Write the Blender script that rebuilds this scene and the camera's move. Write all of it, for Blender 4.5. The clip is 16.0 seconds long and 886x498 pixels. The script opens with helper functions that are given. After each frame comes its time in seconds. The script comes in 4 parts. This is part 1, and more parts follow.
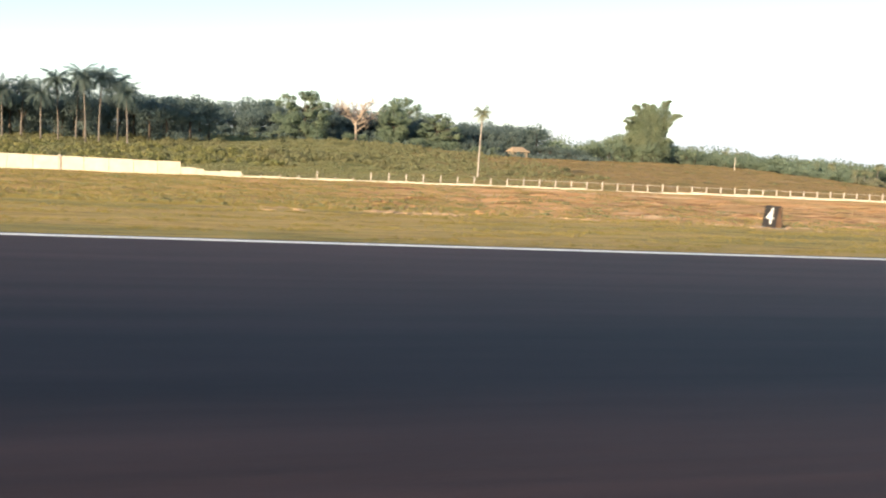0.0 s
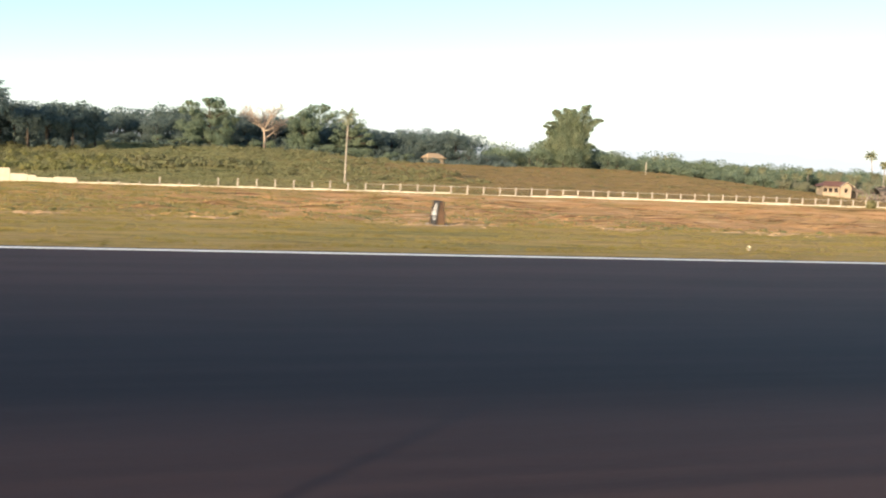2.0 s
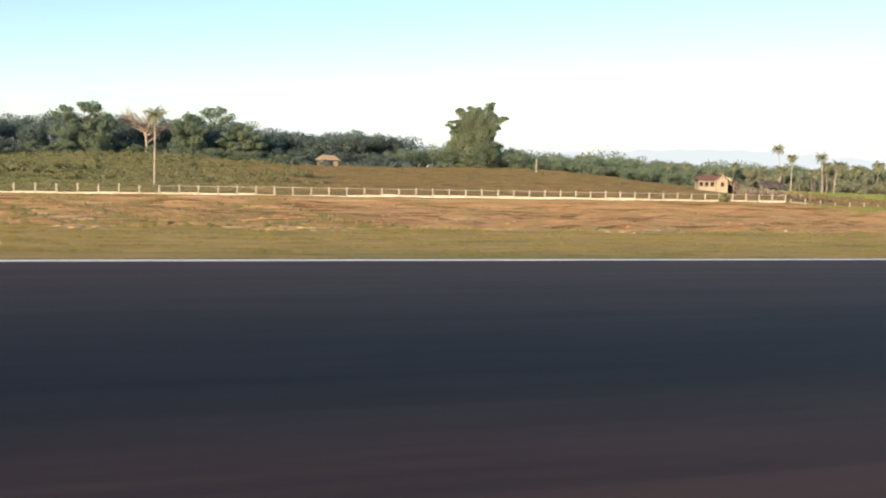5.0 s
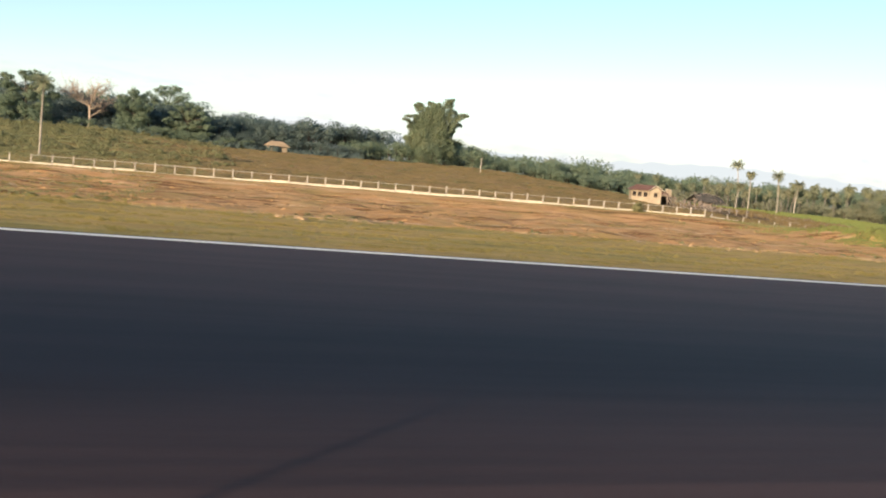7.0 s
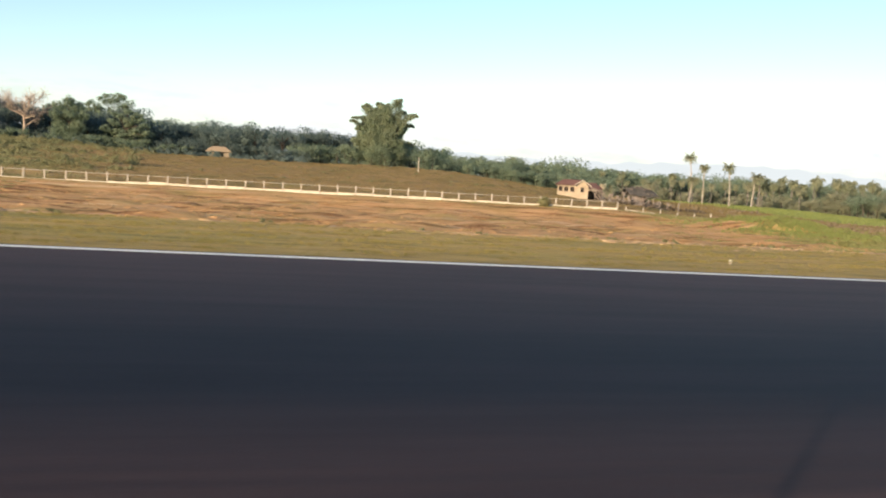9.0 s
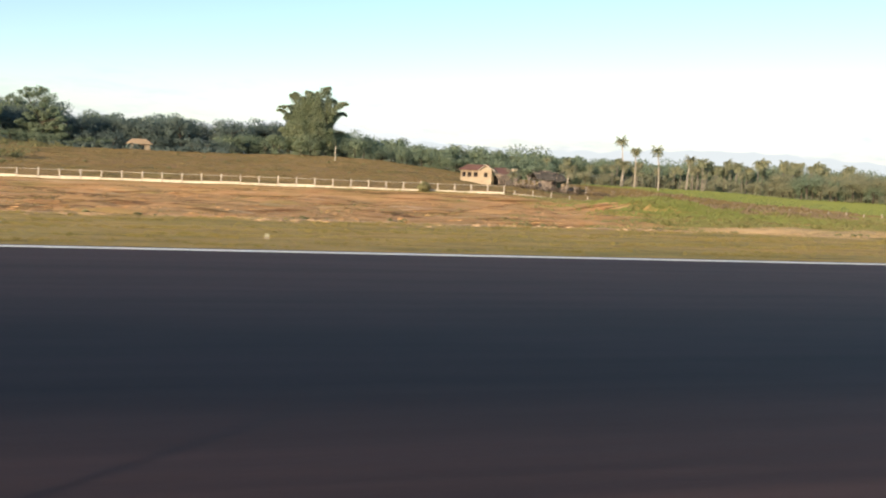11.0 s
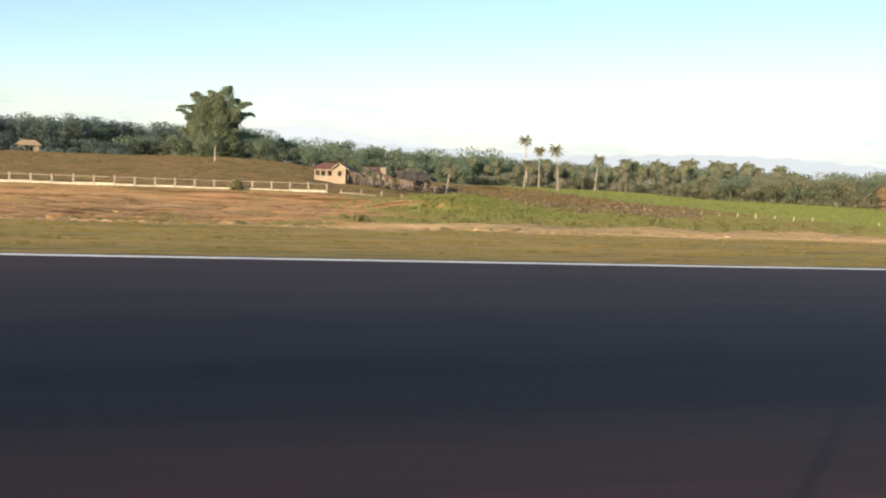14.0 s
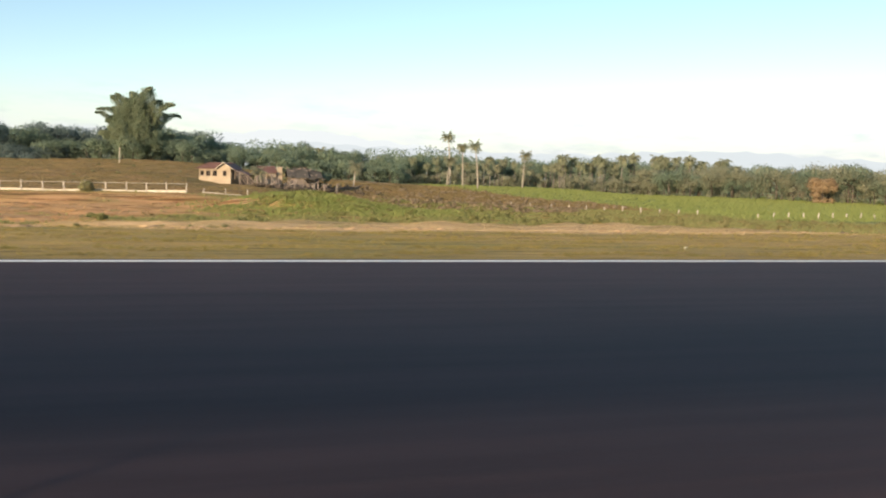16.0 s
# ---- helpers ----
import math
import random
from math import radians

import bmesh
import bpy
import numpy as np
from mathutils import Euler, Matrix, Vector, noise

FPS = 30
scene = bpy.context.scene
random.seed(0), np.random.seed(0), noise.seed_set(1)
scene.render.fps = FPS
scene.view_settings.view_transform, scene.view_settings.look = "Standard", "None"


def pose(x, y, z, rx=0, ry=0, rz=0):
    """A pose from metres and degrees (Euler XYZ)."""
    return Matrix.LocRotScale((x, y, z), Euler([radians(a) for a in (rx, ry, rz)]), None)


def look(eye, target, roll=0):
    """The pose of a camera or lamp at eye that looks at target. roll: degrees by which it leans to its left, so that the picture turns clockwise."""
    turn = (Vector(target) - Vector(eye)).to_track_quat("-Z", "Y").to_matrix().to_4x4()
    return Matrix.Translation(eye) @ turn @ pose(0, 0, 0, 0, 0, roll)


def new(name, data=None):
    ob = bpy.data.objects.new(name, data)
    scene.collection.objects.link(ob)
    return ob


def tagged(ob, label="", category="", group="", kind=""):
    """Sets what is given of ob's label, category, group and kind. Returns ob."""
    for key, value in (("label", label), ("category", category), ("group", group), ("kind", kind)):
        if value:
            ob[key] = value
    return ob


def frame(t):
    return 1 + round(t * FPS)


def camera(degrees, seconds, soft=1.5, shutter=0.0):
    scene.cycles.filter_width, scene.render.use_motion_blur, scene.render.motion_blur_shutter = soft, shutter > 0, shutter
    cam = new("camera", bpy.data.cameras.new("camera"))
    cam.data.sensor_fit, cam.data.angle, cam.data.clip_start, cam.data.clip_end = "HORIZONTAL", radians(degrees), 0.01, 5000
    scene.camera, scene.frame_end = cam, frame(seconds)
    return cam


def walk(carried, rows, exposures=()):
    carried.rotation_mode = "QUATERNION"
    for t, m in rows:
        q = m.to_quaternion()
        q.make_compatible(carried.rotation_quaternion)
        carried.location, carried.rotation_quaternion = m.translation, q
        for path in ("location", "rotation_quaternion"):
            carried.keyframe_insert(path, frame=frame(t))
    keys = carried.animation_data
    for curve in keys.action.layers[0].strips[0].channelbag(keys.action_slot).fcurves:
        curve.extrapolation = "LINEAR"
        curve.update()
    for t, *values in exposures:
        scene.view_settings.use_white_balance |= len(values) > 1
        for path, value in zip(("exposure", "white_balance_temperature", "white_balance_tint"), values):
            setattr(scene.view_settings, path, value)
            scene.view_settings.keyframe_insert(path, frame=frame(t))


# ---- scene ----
cam = camera(52.8, 16.0, soft=2.0, shutter=0.5)
PATH = [
    (0, (1.207, 0.235, 2.49), (1.731, 2.154, 2.289), 3.2),
    (0.5, (5.609, 0.13, 2.498), (6.128, 2.051, 2.301), 3.4),
    (1, (9.976, 0.04, 2.512), (10.509, 1.958, 2.317), 3.1),
    (1.5, (14.377, -0.066, 2.518), (14.931, 1.846, 2.331), 2.5),
    (2, (18.741, -0.195, 2.488), (19.311, 1.714, 2.311), 2.7),
    (2.5, (23.143, -0.264, 2.492), (23.727, 1.642, 2.323), 2.1),
    (3, (27.59, -0.319, 2.505), (28.18, 1.585, 2.343), 2.1),
    (3.5, (32.016, -0.375, 2.517), (32.606, 1.529, 2.354), 2.1),
    (4, (36.46, -0.422, 2.524), (37.044, 1.483, 2.358), 1.5),
    (6.5, (58.408, -0.529, 2.48), (58.976, 1.382, 2.314), 2.8),
    (7, (62.783, -0.58, 2.467), (63.345, 1.333, 2.299), 5.3),
    (7.5, (67.246, -0.575, 2.477), (67.795, 1.341, 2.314), 3.6),
    (8, (71.667, -0.515, 2.459), (72.208, 1.404, 2.301), 3.2),
    (8.5, (76.038, -0.391, 2.488), (76.575, 1.529, 2.333), 2.7),
    (9, (80.405, -0.274, 2.45), (80.936, 1.648, 2.293), 3.8),
    (11.5, (102.226, -0.029, 2.42), (102.767, 1.888, 2.245), 2.6),
    (12, (106.634, 0.027, 2.424), (107.167, 1.946, 2.25), 3.0),
    (12.5, (111.091, 0.104, 2.437), (111.618, 2.026, 2.263), 3.4),
    (13, (115.565, 0.132, 2.426), (116.086, 2.056, 2.256), 3.2),
    (13.5, (120.052, 0.102, 2.419), (120.577, 2.024, 2.252), 2.9),
    (14, (124.541, 0.044, 2.455), (125.068, 1.966, 2.292), 2.5),
    (14.5, (129.067, 0.007, 2.464), (129.593, 1.929, 2.301), 3.2),
    (15, (133.623, 0.026, 2.434), (134.153, 1.948, 2.275), -0.0),
    (15.5, (138.193, 0.126, 2.395), (138.73, 2.046, 2.235), 2.0),
    (16, (142.697, 0.307, 2.372), (143.228, 2.228, 2.212), 1.5),
]
walk(cam, [(t, look(eye, target, roll)) for t, eye, target, roll in PATH], [(0, 1.38, 6300, 10), (1.5, 1.26, 6300, 10), (3.5, 1.11, 6300, 10), (6.5, 1.0, 6280, 10), (9, 1.0, 6280, 10), (12, 0.97, 6280, 10), (16, 0.91, 6280, 10)])

# ---- world and sun ----
SUN_EL, SUN_TO = 12.0, 45.0  # height of the sun; heading of the shadows from +x towards +y
world = bpy.data.worlds.new("sky")
scene.world = world
world.use_nodes = True
wn = world.node_tree.nodes
sky = wn.new("ShaderNodeTexSky")
sky.sky_type = "NISHITA"
sky.sun_disc = False
sky.sun_elevation = radians(SUN_EL)
sky.sun_rotation = radians(270 - SUN_TO)
sky.air_density, sky.dust_density, sky.ozone_density = 1.0, 0.35, 1.5
wn["Background"].inputs["Strength"].default_value = 0.111
world.node_tree.links.new(sky.outputs["Color"], wn["Background"].inputs["Color"])
sun_dir = Vector((math.cos(radians(SUN_TO)) * math.cos(radians(SUN_EL)), math.sin(radians(SUN_TO)) * math.cos(radians(SUN_EL)), -math.sin(radians(SUN_EL))))
sun_data = bpy.data.lights.new("sun", "SUN")
sun_data.energy, sun_data.angle, sun_data.color = 4.75, radians(0.6), (1.0, 0.77, 0.52)
sun = new("sun", sun_data)
sun.matrix_world = look((-60, -60, 40), Vector((-60, -60, 40)) + sun_dir)


# ---- materials ----
def material(name, rough=0.9, spec=0.3):
    m = bpy.data.materials.new(name)
    m.use_nodes = True
    b = m.node_tree.nodes["Principled BSDF"]
    b.inputs["Roughness"].default_value = rough
    b.inputs["Specular IOR Level"].default_value = spec
    return m, m.node_tree.nodes, m.node_tree.links, b


def noise_node(n, l, vec, scale, detail=4.0, stretch=None, rough=0.55):
    t = n.new("ShaderNodeTexNoise")
    t.inputs["Scale"].default_value, t.inputs["Detail"].default_value = scale, detail
    t.inputs["Roughness"].default_value = rough
    if stretch:
        mp = n.new("ShaderNodeMapping")
        mp.inputs["Scale"].default_value = stretch
        l.new(vec, mp.inputs["Vector"])
        vec = mp.outputs["Vector"]
    l.new(vec, t.inputs["Vector"])
    return t.outputs["Fac"]


def ramp(n, l, fac, stops):
    r = n.new("ShaderNodeValToRGB")
    while len(r.color_ramp.elements) < len(stops):
        r.color_ramp.elements.new(0.5)
    for e, (p, c) in zip(r.color_ramp.elements, stops):
        e.position, e.color = p, (*c, 1)
    l.new(fac, r.inputs["Fac"])
    return r.outputs["Color"]


def mixed(n, l, fac, a, b, blend="MIX"):
    m = n.new("ShaderNodeMix")
    m.data_type, m.blend_type = "RGBA", blend
    for sock, v in ((m.inputs[0], fac), (m.inputs[6], a), (m.inputs[7], b)):
        if isinstance(v, (int, float)):
            sock.default_value = v
        elif isinstance(v, tuple):
            sock.default_value = (*v, 1)
        else:
            l.new(v, sock)
    return m.outputs[2]


def bump(n, l, b, fac, strength, dist):
    k = n.new("ShaderNodeBump")
    k.inputs["Strength"].default_value, k.inputs["Distance"].default_value = strength, dist
    l.new(fac, k.inputs["Height"])
    l.new(k.outputs["Normal"], b.inputs["Normal"])


def coords(n):
    return n.new("ShaderNodeTexCoord").outputs["Object"]


def place(n):
    return n.new("ShaderNodeNewGeometry").outputs["Position"]


def varied(name, dark, light, scale=3.0, fine=40.0, rough=0.9, spec=0.3, relief=0.3, dist=0.02, stretch=None):
    """A surface of two tones at two scales, with fine relief."""
    m, n, l, b = material(name, rough, spec)
    v = coords(n)
    a, f = noise_node(n, l, v, scale, 5, stretch), noise_node(n, l, v, fine, 3)
    c = ramp(n, l, a, [(0.3, dark), (0.7, light)])
    c = mixed(n, l, 0.35, c, ramp(n, l, f, [(0.3, dark), (0.7, light)]))
    ob = n.new("ShaderNodeObjectInfo").outputs["Random"]
    c = mixed(n, l, 1.0, c, ramp(n, l, ob, [(0, (0.85, 0.85, 0.85)), (1, (1.0, 1.0, 1.0))]), "MULTIPLY")
    l.new(c, b.inputs["Base Color"])
    bump(n, l, b, f, relief, dist)
    return m


def leaf_material(name, tones, through_share=0.5):
    m, n, l, b = material(name, 0.8, 0.1)
    r = n.new("ShaderNodeNewGeometry").outputs["Random Per Island"]
    c = ramp(n, l, r, [(i / (len(tones) - 1), t) for i, t in enumerate(tones)])
    v = place(n)
    c = mixed(n, l, 0.5, c, ramp(n, l, noise_node(n, l, v, 0.25, 3), [(0.3, tones[0]), (0.7, tones[-1])]))
    l.new(c, b.inputs["Base Color"])
    tr = n.new("ShaderNodeBsdfTranslucent")
    l.new(c, tr.inputs["Color"])
    ms = n.new("ShaderNodeMixShader")
    ms.inputs[0].default_value = through_share
    l.new(b.outputs[0], ms.inputs[1])
    l.new(tr.outputs[0], ms.inputs[2])
    l.new(ms.outputs[0], n["Material Output"].inputs["Surface"])
    return m


def ground_material():
    """Grass, bare red earth, dry stubble and green field, laid out by the masks of the sheet."""
    m, n, l, b = material("ground_cover", 0.95, 0.1)
    v = place(n)
    att = n.new("ShaderNodeAttribute")
    att.attribute_name = "cover"
    sep = n.new("ShaderNodeSeparateColor")
    l.new(att.outputs["Color"], sep.inputs["Color"])
    big, mid, fine = noise_node(n, l, v, 0.08, 4), noise_node(n, l, v, 0.5, 5, (0.5, 1.4, 1)), noise_node(n, l, v, 5.0, 4)
    swathe = noise_node(n, l, v, 0.16, 5, (0.35, 1.3, 1), 0.6)
    grass = ramp(n, l, swathe, [(0.36, (0.25, 0.218, 0.068)), (0.46, (0.365, 0.27, 0.092)), (0.56, (0.49, 0.318, 0.116)), (0.68, (0.35, 0.254, 0.086))])
    grass = mixed(n, l, 0.4, grass, ramp(n, l, mid, [(0.3, (0.24, 0.195, 0.074)), (0.7, (0.36, 0.26, 0.104))]))
    slope = ramp(n, l, big, [(0.36, (0.14, 0.125, 0.048)), (0.48, (0.235, 0.17, 0.074)), (0.62, (0.3, 0.192, 0.094))])
    slope = mixed(n, l, 0.45, slope, ramp(n, l, swathe, [(0.4, (0.145, 0.125, 0.048)), (0.6, (0.31, 0.205, 0.098))]))
    sx = n.new("ShaderNodeSeparateXYZ")
    l.new(v, sx.inputs[0])
    far = n.new("ShaderNodeMapRange")
    l.new(sx.outputs["Y"], far.inputs["Value"])
    far.inputs["From Min"].default_value, far.inputs["From Max"].default_value = 121, 126
    west = n.new("ShaderNodeMapRange")
    l.new(sx.outputs["X"], west.inputs["Value"])
    west.inputs["From Min"].default_value, west.inputs["From Max"].default_value = 70, 20
    green = ramp(n, l, swathe, [(0.36, (0.105, 0.118, 0.042)), (0.52, (0.17, 0.165, 0.06)), (0.68, (0.245, 0.195, 0.08))])
    slope = mixed(n, l, west.outputs[0], slope, green)
    grass = mixed(n, l, far.outputs[0], grass, slope)
    tuft = noise_node(n, l, v, 1.1, 6, (0.3, 1.5, 1), 0.7)
    grass = mixed(n, l, 1.0, grass, ramp(n, l, tuft, [(0.36, (0.6, 0.6, 0.56)), (0.5, (1.0, 1.0, 1.0)), (0.64, (1.2, 1.16, 1.12))]), "MULTIPLY")
    mud = ramp(n, l, mid, [(0.25, (0.39, 0.213, 0.088)), (0.45, (0.585, 0.328, 0.137)), (0.75, (0.65, 0.405, 0.192))])
    mud = mixed(n, l, 0.35, mud, ramp(n, l, fine, [(0.3, (0.31, 0.17, 0.085)), (0.7, (0.55, 0.33, 0.175))]))
    # dark streaks: shade behind earth ledges put into the colour, with damp earth
    mud = mixed(n, l, 1.0, mud, ramp(n, l, noise_node(n, l, v, 0.6, 6, (0.12, 0.8, 1), 0.68), [(0.4, (0.3, 0.24, 0.2)), (0.47, (0.8, 0.74, 0.69)), (0.52, (1.0, 1.0, 1.0))]), "MULTIPLY")
    mud = mixed(n, l, ramp(n, l, noise_node(n, l, v, 0.45, 6, (0.1, 0.9, 1), 0.66), [(0.57, (0, 0, 0)), (0.65, (0.75, 0.75, 0.75))]), mud, (0.72, 0.5, 0.29))
    mud = mixed(n, l, ramp(n, l, noise_node(n, l, v, 0.3, 5, (0.4, 1.2, 1), 0.65), [(0.56, (0, 0, 0)), (0.68, (0.6, 0.6, 0.6))]), mud, (0.3, 0.235, 0.09))
    rice = ramp(n, l, mid, [(0.3, (0.2, 0.235, 0.075)), (0.7, (0.275, 0.3, 0.11))])
    dry = ramp(n, l, mid, [(0.3, (0.42, 0.28, 0.13)), (0.7, (0.64, 0.44, 0.23))])
    c = mixed(n, l, sep.outputs["Red"], grass, mud)
    c = mixed(n, l, sep.outputs["Green"], c, rice)
    c = mixed(n, l, sep.outputs["Blue"], c, dry)
    l.new(c, b.inputs["Base Color"])
    bump(n, l, b, fine, 0.35, 0.12)
    return m


def asphalt_material():
    """Worn asphalt with long tyre streaks, broad patches and grain."""
    m, n, l, b = material("asphalt", 0.82, 0.28)
    v = place(n)
    streak = noise_node(n, l, v, 1.0, 4, (0.02, 1.2, 1))
    patch = noise_node(n, l, v, 0.12, 4, (0.5, 1, 1))
    blot = noise_node(n, l, v, 0.55, 5, (0.22, 1.1, 1), 0.62)
    grain = noise_node(n, l, v, 30.0, 3)
    c = ramp(n, l, streak, [(0.34, (0.0204, 0.0106, 0.0101)), (0.66, (0.069, 0.0364, 0.0331))])
    c = mixed(n, l, 0.4, c, ramp(n, l, patch, [(0.3, (0.0244, 0.0128, 0.0127)), (0.7, (0.0616, 0.0325, 0.0302))]))
    c = mixed(n, l, 0.42, c, ramp(n, l, blot, [(0.38, (0.0246, 0.013, 0.013)), (0.62, (0.0641, 0.0339, 0.0313))]))
    c = mixed(n, l, 0.25, c, ramp(n, l, grain, [(0.3, (0.0246, 0.0137, 0.0141)), (0.7, (0.102, 0.0558, 0.056))]))
    l.new(c, b.inputs["Base Color"])
    bump(n, l, b, grain, 0.3, 0.01)
    return m


GROUND, ASPHALT = ground_material(), asphalt_material()
LINE = varied("line_paint", (0.72, 0.69, 0.63), (0.88, 0.85, 0.79), 1.5, 20, 0.7)
CONCRETE = varied("pale_concrete", (0.47, 0.4, 0.31), (0.68, 0.6, 0.47), 0.8, 9, 0.9)
POST = varied("post_concrete", (0.34, 0.3, 0.25), (0.52, 0.46, 0.38), 1.5, 9, 0.9)
WIRE = varied("rusty_wire", (0.12, 0.09, 0.07), (0.25, 0.2, 0.16), 4, 20, 0.6)
SIGN_DARK = varied("sign_black", (0.018, 0.016, 0.015), (0.04, 0.036, 0.033), 3, 20, 0.6)
SIGN_SIDE = varied("sign_brown", (0.07, 0.042, 0.026), (0.15, 0.09, 0.055), 3, 20, 0.8)
SIGN_WHITE = varied("sign_white", (0.6, 0.6, 0.58), (0.8, 0.8, 0.78), 3, 20, 0.6)
LIGHT_CONE = varied("cone_yellow", (0.7, 0.66, 0.45), (0.8, 0.78, 0.62), 6, 40, 0.5)
BARK = varied("bark", (0.055, 0.045, 0.036), (0.12, 0.095, 0.075), 1.2, 8, 0.95, 0.1, 0.6, 0.05)
PALM_BARK = varied("palm_bark", (0.13, 0.115, 0.1), (0.24, 0.21, 0.18), 1.2, 8, 0.95, 0.1, 0.5, 0.04)
PALM_PALE = varied("pale_palm_bark", (0.26, 0.23, 0.19), (0.42, 0.37, 0.31), 1.2, 8, 0.95, 0.1, 0.5, 0.04)
DEAD_WOOD = varied("dead_wood", (0.3, 0.235, 0.18), (0.46, 0.37, 0.295), 1.2, 8, 0.95, 0.1, 0.5, 0.04)
LEAF_DARK = leaf_material("leaf_dark", [(0.118, 0.16, 0.153), (0.132, 0.173, 0.158), (0.15, 0.186, 0.158)])
LEAF = leaf_material("leaf", [(0.16, 0.22, 0.16), (0.19, 0.245, 0.165), (0.235, 0.272, 0.175)])
LEAF_BAMBOO = leaf_material("leaf_bamboo", [(0.2, 0.255, 0.17), (0.24, 0.285, 0.18), (0.3, 0.32, 0.2)], 0.55)
LEAF_WARM = leaf_material("leaf_warm", [(0.235, 0.25, 0.17), (0.27, 0.275, 0.18), (0.315, 0.3, 0.195)])
LEAF_PALM = leaf_material("leaf_palm", [(0.22, 0.255, 0.165), (0.27, 0.285, 0.18), (0.34, 0.325, 0.2)])
BLADE = leaf_material("grass_blade", [(0.3, 0.235, 0.081), (0.335, 0.25, 0.086), (0.38, 0.268, 0.096)], 0.5)
BLADE_CLUMP = leaf_material("clump_blade", [(0.21, 0.188, 0.06), (0.255, 0.208, 0.07), (0.31, 0.23, 0.083)], 0.45)
BLADE_DRY = leaf_material("dry_blade", [(0.2, 0.162, 0.072), (0.245, 0.184, 0.086), (0.3, 0.206, 0.102)], 0.5)
BLADE_WEED = leaf_material("weed_blade", [(0.22, 0.215, 0.09), (0.26, 0.235, 0.1), (0.31, 0.255, 0.12)], 0.5)
STRAW = leaf_material("straw", [(0.44, 0.32, 0.16), (0.52, 0.38, 0.19), (0.6, 0.44, 0.24)], 0.5)
BLADE_RICE = leaf_material("rice_blade", [(0.225, 0.265, 0.078), (0.255, 0.285, 0.09), (0.295, 0.305, 0.105)], 0.5)
EARTH = varied("red_earth", (0.44, 0.25, 0.11), (0.58, 0.345, 0.16), 0.3, 3.0, 0.95, 0.1)
CRUST = varied("pale_crust", (0.38, 0.24, 0.125), (0.6, 0.42, 0.25), 0.6, 4.0, 0.95, 0.1)
BLADE_GREEN = leaf_material("green_blade", [(0.21, 0.225, 0.085), (0.25, 0.245, 0.095), (0.3, 0.265, 0.11)], 0.5)
BROWN_SCRUB = leaf_material("brown_scrub", [(0.26, 0.195, 0.13), (0.29, 0.22, 0.14), (0.32, 0.255, 0.16)])
SCRUB = leaf_material("scrub_leaf", [(0.19, 0.205, 0.1), (0.22, 0.22, 0.108), (0.27, 0.238, 0.125)])
HOUSE_WALL = varied("cream_render", (0.26, 0.205, 0.14), (0.44, 0.355, 0.255), 0.9, 12, 0.9)
ROOF = varied("rusty_sheet", (0.115, 0.06, 0.045), (0.2, 0.105, 0.08), 1.2, 14, 0.7)
# near-black colour that stands in for the shade inside the house
DARK = varied("inside_shade", (0.02, 0.017, 0.014), (0.04, 0.034, 0.028), 2, 10, 0.9)
TIMBER = varied("weathered_timber", (0.09, 0.075, 0.064), (0.36, 0.29, 0.24), 0.5, 14, 0.9)
THATCH = varied("old_thatch", (0.04, 0.037, 0.033), (0.1, 0.09, 0.078), 1.5, 14, 0.95)


# ---- mesh helpers ----
def mesh_object(name, verts, faces, mat, parent=None, smooth=False):
    me = bpy.data.meshes.new(name)
    if isinstance(faces, np.ndarray):
        verts = np.asarray(verts, np.float32)
        me.vertices.add(len(verts))
        me.vertices.foreach_set("co", verts.ravel())
        me.loops.add(faces.size)
        me.loops.foreach_set("vertex_index", faces.astype(np.int32).ravel())
        me.polygons.add(len(faces))
        me.polygons.foreach_set("loop_start", np.arange(len(faces), dtype=np.int32) * faces.shape[1])
        me.update(calc_edges=True)
    else:
        me.from_pydata(verts if isinstance(verts, list) else verts.tolist(), [], faces)
    if smooth:
        me.polygons.foreach_set("use_smooth", [True] * len(me.polygons))
    me.materials.append(mat)
    ob = new(name, me)
    ob.parent = parent
    return ob


def part(name, bm, mat, parent=None, label=""):
    me = bpy.data.meshes.new(name)
    bm.to_mesh(me)
    bm.free()
    me.materials.append(mat)
    ob = new(name, me)
    ob.parent = parent
    return tagged(ob, label)


def box(bm, x0, x1, y0, y1, z0, z1, m=None, bev=0.0):
    b = bmesh.new()
    bmesh.ops.create_cube(b, size=1)
    bmesh.ops.scale(b, vec=(x1 - x0, y1 - y0, z1 - z0), verts=b.verts)
    bmesh.ops.translate(b, vec=((x0 + x1) / 2, (y0 + y1) / 2, (z0 + z1) / 2), verts=b.verts)
    if bev:
        bmesh.ops.bevel(b, geom=b.edges[:], offset=bev, segments=1, affect="EDGES")
    if m:
        bmesh.ops.transform(b, matrix=m, verts=b.verts)
    t = bpy.data.meshes.new("tmp")
    b.to_mesh(t)
    b.free()
    bm.from_mesh(t)
    bpy.data.meshes.remove(t)
    return bm


def tube(points, radii, sides=7):
    """Verts and faces of a tapered tube along points."""
    verts, faces = [], []
    for i, (p, r) in enumerate(zip(points, radii)):
        a = Vector(points[max(i - 1, 0)])
        b = Vector(points[min(i + 1, len(points) - 1)])
        d = (b - a).normalized()
        u = d.cross(Vector((0.3, 1, 0.1))).normalized()
        w = d.cross(u)
        for k in range(sides):
            g = 2 * math.pi * k / sides
            verts.append(tuple(Vector(p) + r * (math.cos(g) * u + math.sin(g) * w)))
        if i:
            o = (i - 1) * sides
            faces += [(o + k, o + (k + 1) % sides, o + sides + (k + 1) % sides, o + sides + k) for k in range(sides)]
    faces.append(tuple(range(len(verts) - sides, len(verts))))
    return verts, faces


